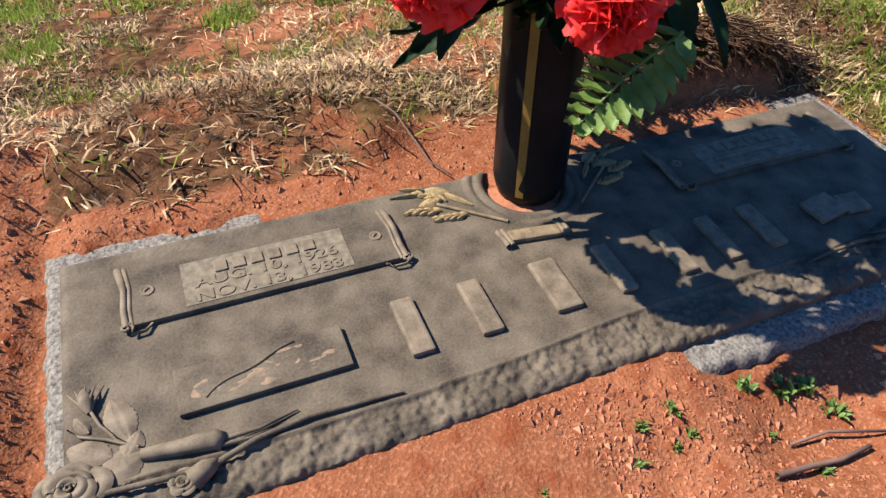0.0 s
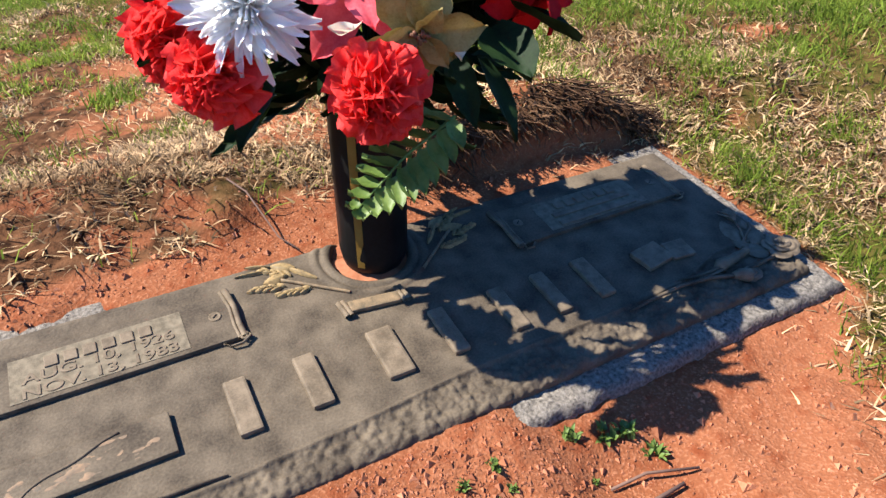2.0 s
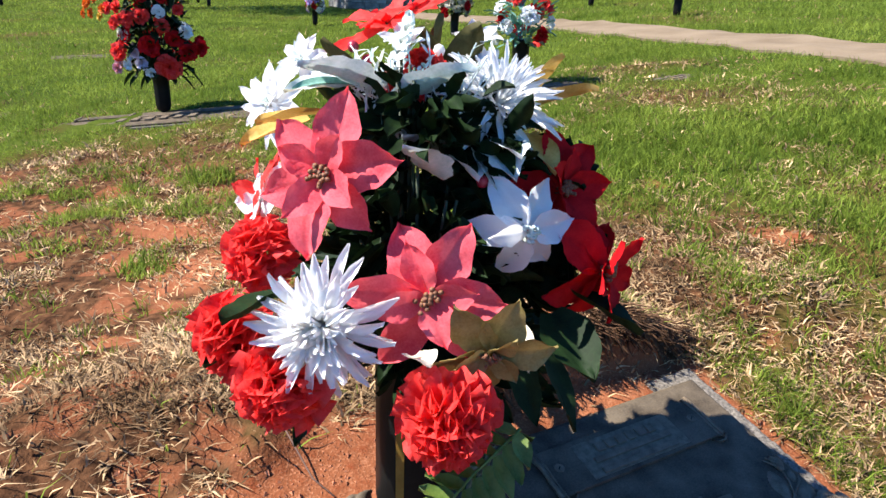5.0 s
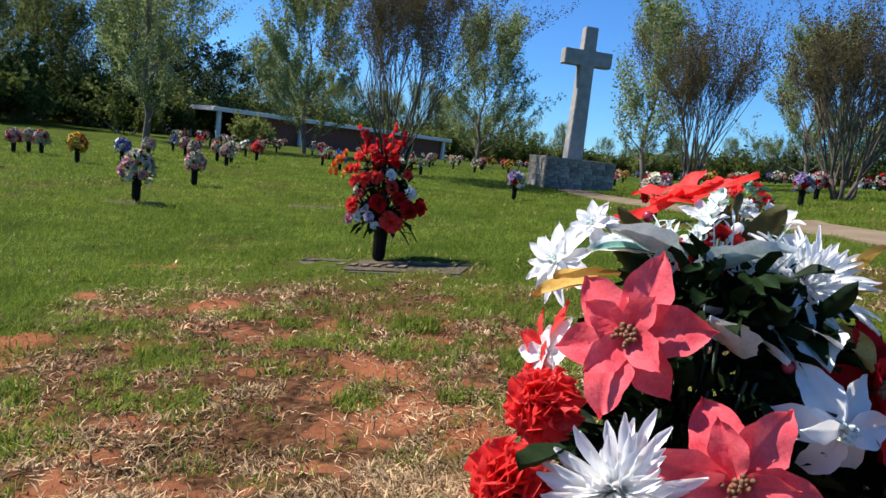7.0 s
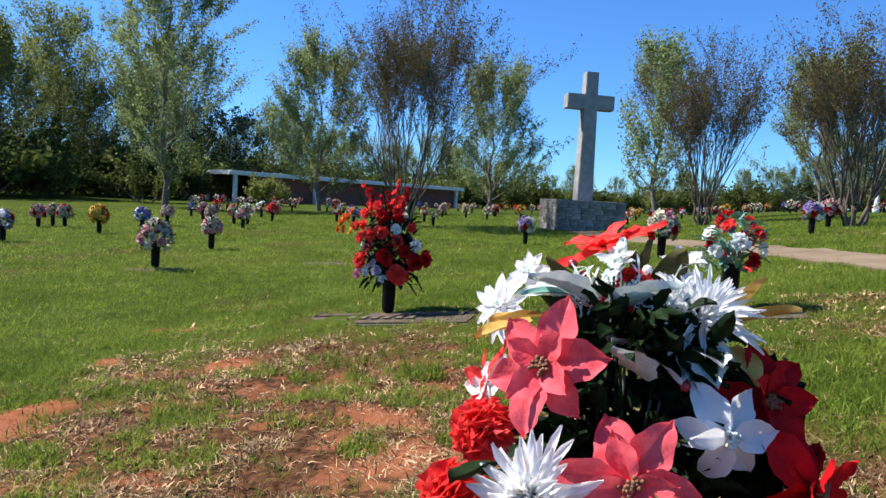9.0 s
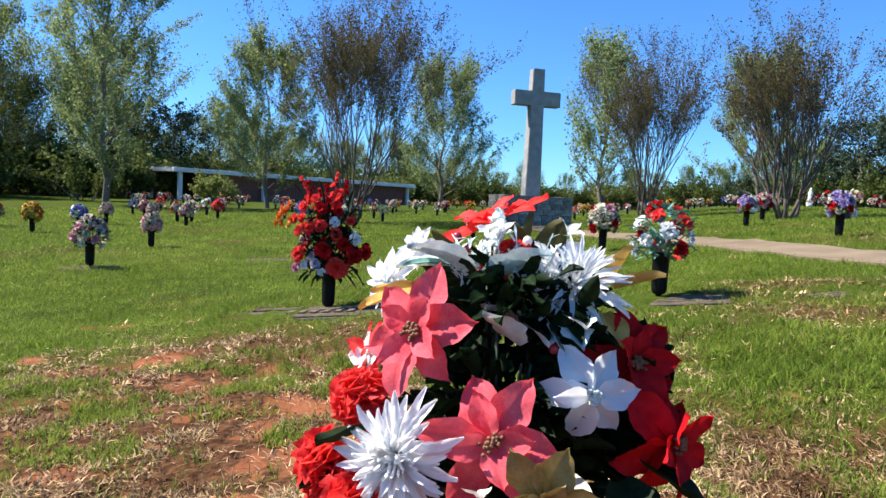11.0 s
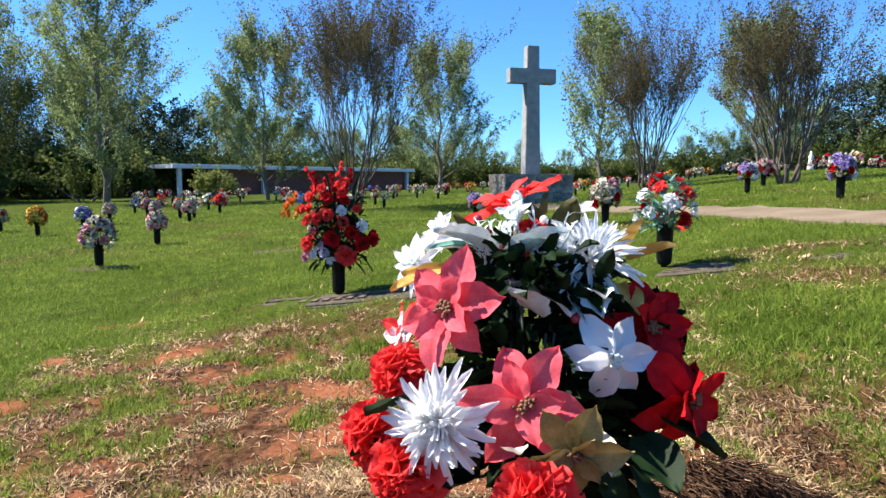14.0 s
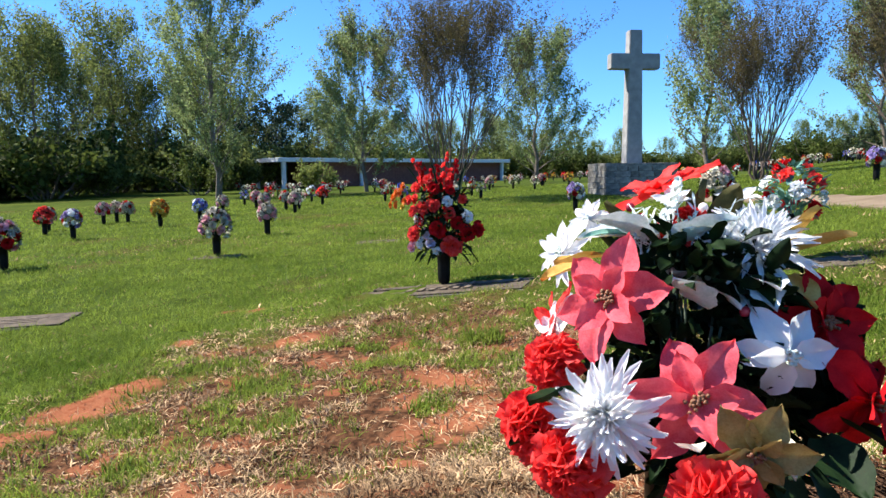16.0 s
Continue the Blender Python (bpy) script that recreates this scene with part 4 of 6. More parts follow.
def near_bouquet():
    root = tagged(new("flower_bouquet"), "large artificial bouquet of coral, red and white flowers", "bouquet", "grave bouquets")
    root.location = VASE + Vector((0, 0, 0.28))
    B = root.location.copy()
    eye = Vector((2.62, 0.9, 1.0))

    def rel(p):
        return Vector(p) - B
    E = rel(eye)

    def fw(p, dx=0.0, dy=0.0, dz=0.0):
        """A point to face: outwards from the bouquet and partly to the path."""
        return Vector(p) + (Vector(p) - rel((B.x, B.y + 0.1, 0.78))).normalized() * 0.6 + Vector((dx, dy, dz))
    # stems
    V, F = [], []
    rnd = random.Random(3)
    for k in range(26):
        a, h = rnd.uniform(0, 6.3), rnd.uniform(0.05, 0.34)
        q = 0.12 * (1 - h / 0.42)
        tube([(0.015 * math.cos(a), 0.015 * math.sin(a), -0.12), (0.02 * math.cos(a), 0.02 * math.sin(a), 0.02), (q * math.cos(a), q * math.sin(a), h)], [0.0025, 0.0022, 0.0018], 6, V, F)
    obj("stem", mesh_from("stem", V, F, True), M_STEM, root, "dark green wire stems")
    # filling foliage, spread wider at the unseen back to close gaps in the shadow
    V, F = [], []
    for k in range(620):
        a, h = rnd.uniform(0, 6.3), rnd.uniform(-0.02, 0.29)
        q = (0.125 + 0.05 * max(0, math.sin(a))) * math.sqrt(max(0.05, 1 - (h / 0.42))) * rnd.uniform(0.25, 1.0)
        p = Vector((q * math.cos(a), q * math.sin(a) + 0.02, h))
        v, f = petal(rnd.uniform(0.03, 0.06), rnd.uniform(0.014, 0.026), rnd.uniform(-0.2, 0.3), 0.15, 6, 5, 1, 0.1, 0.15, k)
        out = Vector((math.cos(a), math.sin(a), rnd.uniform(-0.5, 0.9)))
        add_shape(V, F, v, f, Matrix.Translation(p) @ out.to_track_quat("X", "Z").to_matrix().to_4x4() @ pose(0, 0, 0, rnd.uniform(-70, 70)))
    # Near-black leaves packed inside to put darkness into gaps between the blooms.
    for k in range(260):
        p = rel((rnd.uniform(2.46, 2.66), rnd.uniform(1.68, 1.78), rnd.uniform(0.72, 0.93)))
        v, f = petal(rnd.uniform(0.03, 0.055), rnd.uniform(0.014, 0.026), rnd.uniform(-0.2, 0.3), 0.15, 6, 5, 1, 0.1, 0.15, k)
        out = Vector((rnd.uniform(-1, 1), rnd.uniform(-1.2, 0.2), rnd.uniform(-0.4, 0.8)))
        add_shape(V, F, v, f, Matrix.Translation(p) @ out.to_track_quat("X", "Z").to_matrix().to_4x4() @ pose(0, 0, 0, rnd.uniform(-70, 70)))
    for k in range(260):
        p = rel((rnd.uniform(2.60, 2.735), rnd.uniform(1.735, 1.82), rnd.uniform(0.70, 0.86)))
        v, f = petal(rnd.uniform(0.035, 0.06), rnd.uniform(0.016, 0.03), rnd.uniform(-0.2, 0.3), 0.15, 6, 5, 1, 0.1, 0.15, k)
        out = Vector((rnd.uniform(-0.4, 0.6), rnd.uniform(-0.4, 0.6), rnd.uniform(-0.8, 0.5)))
        add_shape(V, F, v, f, Matrix.Translation(p) @ out.to_track_quat("X", "Z").to_matrix().to_4x4() @ pose(0, 0, 0, rnd.uniform(-70, 70)))
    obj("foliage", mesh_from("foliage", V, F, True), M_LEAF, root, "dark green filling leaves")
    # Most rim leaves are added behind and beside to fill gaps in the shadow.
    V, F = [], []
    for k in range(230):
        a, h = rnd.uniform(-0.7, 3.9), rnd.uniform(-0.05, 0.08)
        if k < 70:
            a, h = rnd.uniform(0, 6.3), rnd.uniform(0.0, 0.07)
        q = 0.075 if k < 70 else 0.13
        p = Vector((q * math.cos(a), q * math.sin(a) - 0.01, h)) * rnd.uniform(0.5, 1.1)
        v, f = petal(rnd.uniform(0.04, 0.075), rnd.uniform(0.016, 0.03), rnd.uniform(-0.3, 0.1), 0.15, 6, 5, 1, 0.1, 0.15, k)
        out = Vector((math.cos(a), math.sin(a), rnd.uniform(-0.8, 0.1)))
        add_shape(V, F, v, f, Matrix.Translation(p) @ out.to_track_quat("X", "Z").to_matrix().to_4x4() @ pose(0, 0, 0, rnd.uniform(-50, 50)))
    obj("foliage", mesh_from("foliage", V, F, True), M_LEAF, root, "dark green leaves at the vase rim, most added to fill the cast shadow")
    # coral poinsettias
    p = rel((2.471, 1.578, 0.884)); poinsettia(root, p, E + Vector((-0.30, 0, 0.05)), 0.076, M_CORAL, 1, 6, 20, inner=4, wid=0.60)
    p = rel((2.577, 1.540, 0.786)); poinsettia(root, p, E + Vector((-0.02, 0.1, -0.05)), 0.080, M_CORAL, 2, 6, 62, inner=4, wid=0.58)
    # red poinsettias
    p = rel((2.482, 1.822, 1.004)); poinsettia(root, p, p + Vector((-0.34, -0.06, 0.8)), 0.085, M_RED, 3, 6, 10, label="red silk poinsettia seen edge-on")
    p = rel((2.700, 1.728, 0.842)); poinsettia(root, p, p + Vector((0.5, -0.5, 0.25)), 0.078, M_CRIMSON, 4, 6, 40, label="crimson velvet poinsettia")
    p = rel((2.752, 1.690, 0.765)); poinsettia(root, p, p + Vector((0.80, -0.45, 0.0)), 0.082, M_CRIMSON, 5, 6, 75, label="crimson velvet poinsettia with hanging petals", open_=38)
    # white poinsettia
    p = rel((2.664, 1.640, 0.822)); poinsettia(root, p, E + Vector((0.35, 0.0, -0.12)), 0.070, M_WHITE, 6, 6, 5, M_PALE_STAMEN, "white silk poinsettia with drooping petals", 1, 30, wid=0.50)
    # olive gold poinsettia low in front, its shade put into the colour
    p = rel((2.638, 1.522, 0.746)); poinsettia(root, p, E + Vector((0.15, 0.1, -0.45)), 0.062, M_OLIVE_SHADED, 7, 6, 12, M_STAMEN, "olive gold silk poinsettia darkened as if in shade", 3)
    # chrysanthemums
    p = rel((2.490, 1.505, 0.770)); mum(root, p, E + Vector((-0.15, 0, -0.25)), 0.062, M_WHITE, 1, fat=1.0)
    p = rel((2.620, 1.738, 0.928)); mum(root, p, E + Vector((0.2, 0.2, 0.5)), 0.070, M_WHITE, 2, fat=0.6)
    p = rel((2.360, 1.745, 0.916)); poinsettia(root, p, p + Vector((-0.45, -0.6, 0.25)), 0.056, M_WHITE, 13, 12, 0, M_PALE_STAMEN, "white silk daisy with pointed petals", 10, wid=0.34)
    p = rel((2.392, 1.768, 0.964)); poinsettia(root, p, p + Vector((-0.2, -0.6, 0.4)), 0.036, M_WHITE, 14, 10, 0, M_PALE_STAMEN, "small white silk daisy", 8, wid=0.36)
    # carnations
    for k, (q, r) in enumerate((((2.606, 1.466, 0.704), 0.044), ((2.452, 1.488, 0.706), 0.044), ((2.392, 1.532, 0.726), 0.044), ((2.400, 1.590, 0.790), 0.040))):
        p = rel(q)
        carnation(root, p + Vector((0, 0.012, 0)), fw(p, 0, -0.35, 0.05), r, M_RED, k + 1)
    p = rel((2.388, 1.635, 0.832)); poinsettia(root, p, p + Vector((-0.6, -0.35, 0.2)), 0.050, M_WHITE, 9, 6, 30, M_PALE_STAMEN, "white silk poinsettia seen from the side", 3)
    p = rel((2.380, 1.665, 0.828)); poinsettia(root, p, p + Vector((-0.6, -0.05, 0.1)), 0.058, M_RED, 10, 6, 0, label="red silk poinsettia seen from the side")
    # small blooms near the top
    for k, (q, r) in enumerate((((2.518, 1.738, 0.990), 0.030), ((2.590, 1.808, 0.990), 0.034), ((2.425, 1.748, 0.950), 0.024), ((2.600, 1.795, 0.968), 0.030))):
        p = rel(q)
        poinsettia(root, p, fw(p, 0, -0.3, 0.2), r, M_WHITE, k + 20, 6, 30 * k, M_PALE_STAMEN, "small white silk bloom", 4, -22, wid=0.5)
    for k, q in enumerate(((2.535, 1.76, 0.962), (2.52, 1.72, 0.94))):
        p = rel(q)
        carnation(root, p, fw(p, 0, -0.4, 0.1), 0.022, M_RED, 31 + k, "small_bloom", "small red silk bloom")
    # dull brown-green leaves behind the top
    for a, b, r in (((2.55, 1.79, 0.94), (2.52, 1.76, 1.02), 10), ((2.57, 1.79, 0.95), (2.60, 1.76, 1.015), -20), ((2.46, 1.76, 0.93), (2.42, 1.74, 0.985), 20), ((2.54, 1.80, 0.95), (2.56, 1.79, 1.03), 40)):
        leaf(root, rel(a), rel(b), r, 0.075, 0.045, M_OLIVE_LEAF, "leaf", "dull olive silk leaf", 0.1)
    # frosted leaves
    for a, b, r, L, W in (((2.500, 1.700, 0.945), (2.42, 1.64, 0.965), 25, 0.095, 0.045), ((2.515, 1.69, 0.935), (2.60, 1.66, 0.965), -25, 0.10, 0.040), ((2.565, 1.71, 0.885), (2.53, 1.64, 0.90), 10, 0.075, 0.042),
                          ((2.575, 1.70, 0.88), (2.615, 1.63, 0.86), -20, 0.07, 0.038), ((2.63, 1.70, 0.90), (2.66, 1.63, 0.885), 0, 0.06, 0.03), ((2.56, 1.72, 0.88), (2.60, 1.68, 0.93), 30, 0.06, 0.03), ((2.62, 1.715, 0.905), (2.655, 1.655, 0.855), 20, 0.075, 0.036), ((2.60, 1.70, 0.89), (2.635, 1.64, 0.83), -30, 0.07, 0.034), ((2.545, 1.70, 0.90), (2.49, 1.65, 0.875), 40, 0.06, 0.03), ((2.47, 1.70, 0.95), (2.40, 1.66, 0.935), -15, 0.075, 0.03), ((2.575, 1.655, 0.865), (2.535, 1.605, 0.90), 15, 0.07, 0.04)):
        holly = leaf(root, rel(a), rel(b), r, L, W, M_FROST, "holly_leaf", "dark green holly leaf with a broad white toothed edge", 0.15, 0.45)
        v, f = petal(L * 0.86, W * 0.64, 0.17, 0.12, 11, 5, 1, 0.05, 0.12)
        obj("leaf_centre", mesh_from("leaf_centre", [(x + L * 0.03, y, z + 0.0012) for x, y, z in v], f, True), M_TEAL if a[2] > 0.93 else M_LEAF, holly, "dark green leaf centre")
    # gold leaves
    for a, b, r, L, W in (((2.44, 1.69, 0.92), (2.37, 1.64, 0.90), 10, 0.075, 0.04), ((2.42, 1.70, 0.91), (2.345, 1.65, 0.87), -10, 0.08, 0.035), ((2.66, 1.78, 0.93), (2.70, 1.74, 0.985), 20, 0.075, 0.04), ((2.67, 1.77, 0.93), (2.75, 1.74, 0.95), -20, 0.07, 0.035), ((2.66, 1.75, 0.90), (2.69, 1.70, 0.86), 0, 0.07, 0.035), ((2.65, 1.60, 0.74), (2.68, 1.53, 0.70), 0, 0.07, 0.032), ((2.57, 1.50, 0.745), (2.60, 1.44, 0.76), 0, 0.05, 0.03)):
        leaf(root, rel(a), rel(b), r, L, W, M_GOLD if a[2] > 0.8 else M_CREAM, "gold_leaf", "shiny gold silk leaf", 0.15)
    # green leaves at the lower edge
    for a, b, r, L, W in (((2.70, 1.66, 0.72), (2.74, 1.60, 0.68), 15, 0.095, 0.055), ((2.72, 1.68, 0.74), (2.80, 1.64, 0.70), -15, 0.09, 0.05), ((2.42, 1.55, 0.72), (2.36, 1.48, 0.70), 10, 0.07, 0.035), ((2.44, 1.53, 0.78), (2.41, 1.46, 0.77), 20, 0.07, 0.045), ((2.66, 1.62, 0.70), (2.70, 1.56, 0.61), 25, 0.09, 0.03), ((2.69, 1.64, 0.69), (2.73, 1.60, 0.60), -10, 0.10, 0.03), ((2.48, 1.56, 0.68), (2.45, 1.50, 0.60), 0, 0.08, 0.028)):
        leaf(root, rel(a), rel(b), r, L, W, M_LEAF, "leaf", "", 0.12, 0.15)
    # fern fronds
    for a, b, n in (((2.672, 1.515, 0.668), (2.588, 1.424, 0.606), 10), ((2.50, 1.78, 0.93), (2.53, 1.68, 1.02), 9)):
        p, q = rel(a), rel(b)
        V, F = [], []
        tube([p, (p + q) / 2 + Vector((0, 0, 0.008)), q], [0.002, 0.0015, 0.0008], 5, V, F)
        d = (q - p)
        side = d.cross(Vector((0.0, -0.7, 0.7))).normalized()
        for k in range(n):
            t = (k + 0.5) / n
            for sg in (-1, 1):
                L = 0.036 * math.sin(math.pi * (0.25 + 0.72 * t)) + 0.006
                v, f = petal(L, 0.019, 0.05, 0.15, 6, 5, 1, 0.15, 0.1, k)
                out = (side * sg + d.normalized() * 0.55).normalized()
                add_shape(V, F, v, f, Matrix.Translation(p + d * t) @ out.to_track_quat("X", "Z").to_matrix().to_4x4())
        obj("fern_frond", mesh_from("fern_frond", V, F, True), M_FERN if a[2] < 0.8 else M_FROST, root, "toothed green fern frond")
    # berry twigs
    for k, q in enumerate(((2.455, 1.755, 0.985), (2.448, 1.74, 0.965), (2.462, 1.735, 0.95), (2.447, 1.76, 0.955), (2.47, 1.76, 0.97), (2.50, 1.75, 0.96), (2.552, 1.765, 0.985), (2.615, 1.66, 0.865), (2.57, 1.69, 0.87))):
        v, f = lathe([(0.001, -0.007), (0.005, -0.005), (0.007, 0), (0.005, 0.005), (0.001, 0.007)], 12)
        obj("berry", mesh_from("berry", v, f, True), M_BERRY if k != 6 else M_WHITE, root, "glossy dark red berry", pose(*rel(q)))
    V, F = [], []
    for k in range(22):
        b0 = rel((2.53 + rnd.uniform(-0.05, 0.05), 1.72 + rnd.uniform(-0.03, 0.03), 0.92))
        tip = b0 + Vector((rnd.uniform(-0.05, 0.06), rnd.uniform(-0.05, 0.02), rnd.uniform(0.03, 0.09)))
        tube([b0, (b0 + tip) / 2 + Vector((0.006, 0, 0)), tip], [0.0014, 0.0012, 0.0008], 5, V, F)
        for j in range(6):
            c = b0.lerp(tip, 0.4 + 0.1 * j)
            v, f = petal(0.016, 0.005, 0.1, 0.1, 4, 3, 1)
            add_shape(V, F, v, f, Matrix.Translation(c) @ Vector((rnd.uniform(-1, 1), rnd.uniform(-1, 1), rnd.uniform(0, 1))).to_track_quat("X", "Z").to_matrix().to_4x4())
    obj("frosted_twig", mesh_from("frosted_twig", V, F, True), M_FROST, root, "pale frosted twigs")
    return root


near_bouquet()

# ---- other graves ----


def small_bouquet(tints, r=0.17, h=0.30, seed=0, n=34, head=0.042, leafm=None, coarse=False):
    """A round bouquet; every bloom is a part."""
    root = new("flower_bouquet")
    rnd = random.Random(seed)
    V, F = [], []
    for k in range(45 if coarse else 150):
        a, t = rnd.uniform(0, 6.3), rnd.uniform(-0.1, 1)
        q = r * math.sqrt(max(0.05, 1 - (2 * t - 0.75) ** 2 * 0.6)) * rnd.uniform(0.3, 1.08)
        v, f = petal(rnd.uniform(0.05, 0.09), rnd.uniform(0.02, 0.035) * (1.5 if coarse else 1), 0.1, 0.2, 3 if coarse else 4, 3, 1)
        out = Vector((math.cos(a), math.sin(a), rnd.uniform(-0.7, 0.8)))
        add_shape(V, F, v, f, Matrix.Translation((q * math.cos(a), q * math.sin(a), h * t)) @ out.to_track_quat("X", "Z").to_matrix().to_4x4())
    for k in range(6):
        a = k * 1.05
        tube([(0.012 * math.cos(a), 0.012 * math.sin(a), -0.09), (0.03 * math.cos(a), 0.03 * math.sin(a), h * 0.5)], [0.003, 0.003], 5, V, F)
    obj("foliage", mesh_from("foliage", V, F, True), leafm or M_LEAF, root, "dark green leaves")
    protos = {}
    for k in range(n):
        tint = rnd.choice(tints)
        if tint not in protos:
            V, F = flower_rings([(8, head, head * 0.8, 5, 0.2, 0.3, 0, 0.35), (7, head * 0.85, head * 0.7, 32, 0.15, 0.35, 0, 0.4), (5, head * 0.6, head * 0.55, 62, 0.1, 0.4, 0, 0.4)], k)
            if coarse:
                V, F = [], []
                for j in range(9):
                    v, f = petal(head * 1.1, head * 0.95, 0.2, 0.3, 3, 3, 0, 0.3, 0, j)
                    add_shape(V, F, v, f, pose(0, 0, 0, 0, 0, j * 72) @ pose(0, 0, 0, 0, -8 if j < 5 else -48, 0))
            protos[tint] = mesh_from("bloom", V, F, True)
        t = (k + 0.5) / n
        z = h * (0.02 + 0.96 * t)
        q = r * math.sqrt(max(0.02, 1 - (2 * t - 0.75) ** 2 * 0.62)) * rnd.uniform(0.82, 1.05)
        a = 2.39996 * k
        p = Vector((q * math.cos(a), q * math.sin(a), z))
        obj("bloom", protos[tint], PETAL_TINTS[tint], root, m=facing(p, p + Vector((math.cos(a), math.sin(a), 1.8 * (t - 0.35))), k * 50) @ Matrix.Scale(rnd.uniform(0.75, 1.2), 4))
    return root


def ground_at(x, y):
    return float(ground(np.array([x]), np.array([y]))[0])


def turn_z(x, y, a=0.0, dz=0.0, s=1.0):
    return pose(x, y, ground_at(x, y) + dz, 0, 0, a) @ Matrix.Scale(s, 4)


VASE_PROTO = []


def planted_vase(x, y, a=0.0, coarse=False):
    """A grave vase standing on the ground."""
    if not VASE_PROTO:
        VASE_PROTO.append(grave_vase((x, y, ground_at(x, y) - 0.002), 0.27, 0.05))
        return VASE_PROTO[0]
    if coarse and len(VASE_PROTO) < 2:
        v, f = lathe([(0.018, 0), (0.018, 0.02), (0.042, 0.03), (0.047, 0.1), (0.05, 0.27)], 10)
        VASE_PROTO.append(tagged(obj("grave_vase", mesh_from("grave_vase", v, f, True), M_VASE, m=pose(x, y, ground_at(x, y) - 0.002)), "black metal grave vase", "vase", "grave vases"))
        return VASE_PROTO[1]
    return copy_thing(VASE_PROTO[1 if coarse else 0], pose(x, y, ground_at(x, y) - 0.002, 0, 0, a))


# the tall red bouquet
def rose_head(r, seed):
    """A cupped rose of broad overlapping petals."""
    return flower_rings([(6, r, r * 1.05, 8, 0.22, 0.25, 0, 0.10), (6, r * 0.9, r * 0.95, 36, 0.2, 0.3, 0, 0.10), (5, r * 0.72, r * 0.8, 60, 0.14, 0.35, 0, 0.1), (4, r * 0.55, r * 0.6, 80, 0.1, 0.4, 0, 0.1)], seed, 7)


def tall_red_bouquet(x, y):
    planted_vase(x, y)
    b = tagged(new("flower_bouquet"), "tall bouquet of red roses and gladioli with orange and white flowers", "bouquet", "grave bouquets")
    b.matrix_basis = turn_z(x, y, 28, 0.25)
    rnd = random.Random(8)

    def out(u, h, side=-1):
        """A place on the rounded body: u across, h up, on the front or the back."""
        return Vector((u, side * 0.16 * math.sqrt(max(0.02, 1 - (u / 0.32) ** 2)) * (1 - 0.45 * max(0, h - 0.3) / 0.3), h))
    V, F = [], []
    for k in range(330):
        h = rnd.uniform(-0.02, 0.45)
        p = out(rnd.uniform(-0.19, 0.19) * (1 - 0.6 * max(0, h - 0.25)), h, rnd.choice((-1, 1))) * rnd.uniform(0.4, 0.95)
        v, f = petal(rnd.uniform(0.06, 0.11), rnd.uniform(0.025, 0.045), 0.1, 0.2, 4, 3, 1)
        add_shape(V, F, v, f, Matrix.Translation((p.x, p.y, h)) @ Vector((p.x * 5, p.y * 6, rnd.uniform(-0.9, 0.8))).to_track_quat("X", "Z").to_matrix().to_4x4())
    for k in range(7):
        tube([(0.01 * k - 0.03, 0, -0.1), (0.05 * k - 0.15, 0, 0.3)], [0.004, 0.003], 5, V, F)
    obj("foliage", mesh_from("foliage", V, F, True), M_LEAF, b, "dark green leaves")
    heads = (
        (0.06, 0.06, 0.078, M_RED), (0.16, 0.14, 0.062, M_CRIMSON), (0.24, 0.16, 0.055, M_CRIMSON), (-0.03, 0.175, 0.066, M_CRIMSON), (0.04, 0.28, 0.045, M_RED), (-0.065, 0.335, 0.052, M_RED),
        (-0.14, 0.315, 0.050, M_RED), (-0.215, 0.135, 0.052, M_RED), (0.13, 0.37, 0.036, M_RED), (-0.065, 0.45, 0.045, M_CRIMSON), (-0.11, 0.51, 0.038, M_RED), (0.09, 0.21, 0.055, M_CRIMSON),
        (-0.22, 0.37, 0.038, M_RED), (-0.19, 0.455, 0.038, M_RED), (-0.20, 0.29, 0.036, M_RED), (0.05, 0.44, 0.040, M_CRIMSON), (-0.16, 0.22, 0.04, M_CRIMSON),
        (-0.175, 0.225, 0.036, M_CREAM), (0.17, 0.25, 0.046, M_WHITE), (0.03, 0.36, 0.040, M_WHITE), (-0.095, 0.075, 0.042, PETAL_TINTS["lilac"]), (-0.05, 0.02, 0.032, M_WHITE), (-0.22, 0.04, 0.034, PETAL_TINTS["pink"]),
        (-0.17, 0.06, 0.032, M_WHITE), (0.09, 0.45, 0.026, M_CREAM), (-0.13, 0.13, 0.03, PETAL_TINTS["lilac"]),
        (-0.31, 0.42, 0.036, PETAL_TINTS["orange"]), (-0.355, 0.335, 0.030, PETAL_TINTS["orange"]), (-0.29, 0.465, 0.028, PETAL_TINTS["orange"]), (-0.335, 0.385, 0.030, PETAL_TINTS["orange"]), (-0.27, 0.36, 0.030, PETAL_TINTS["orange"]), (-0.30, 0.32, 0.022, PETAL_TINTS["yellow"]))
    for k, (u, h, r, m) in enumerate(heads):
        for side in (-1, 1):
            p = out(u * rnd.uniform(0.9, 1.05), h, side)
            V, F = rose_head(r, k * 2 + side)
            obj("bloom", mesh_from("bloom", V, F, True), m, b, m=facing(p, p + Vector((p.x * 1.3, p.y * 2.2, 0.25 * (h - 0.2))), k * 40))
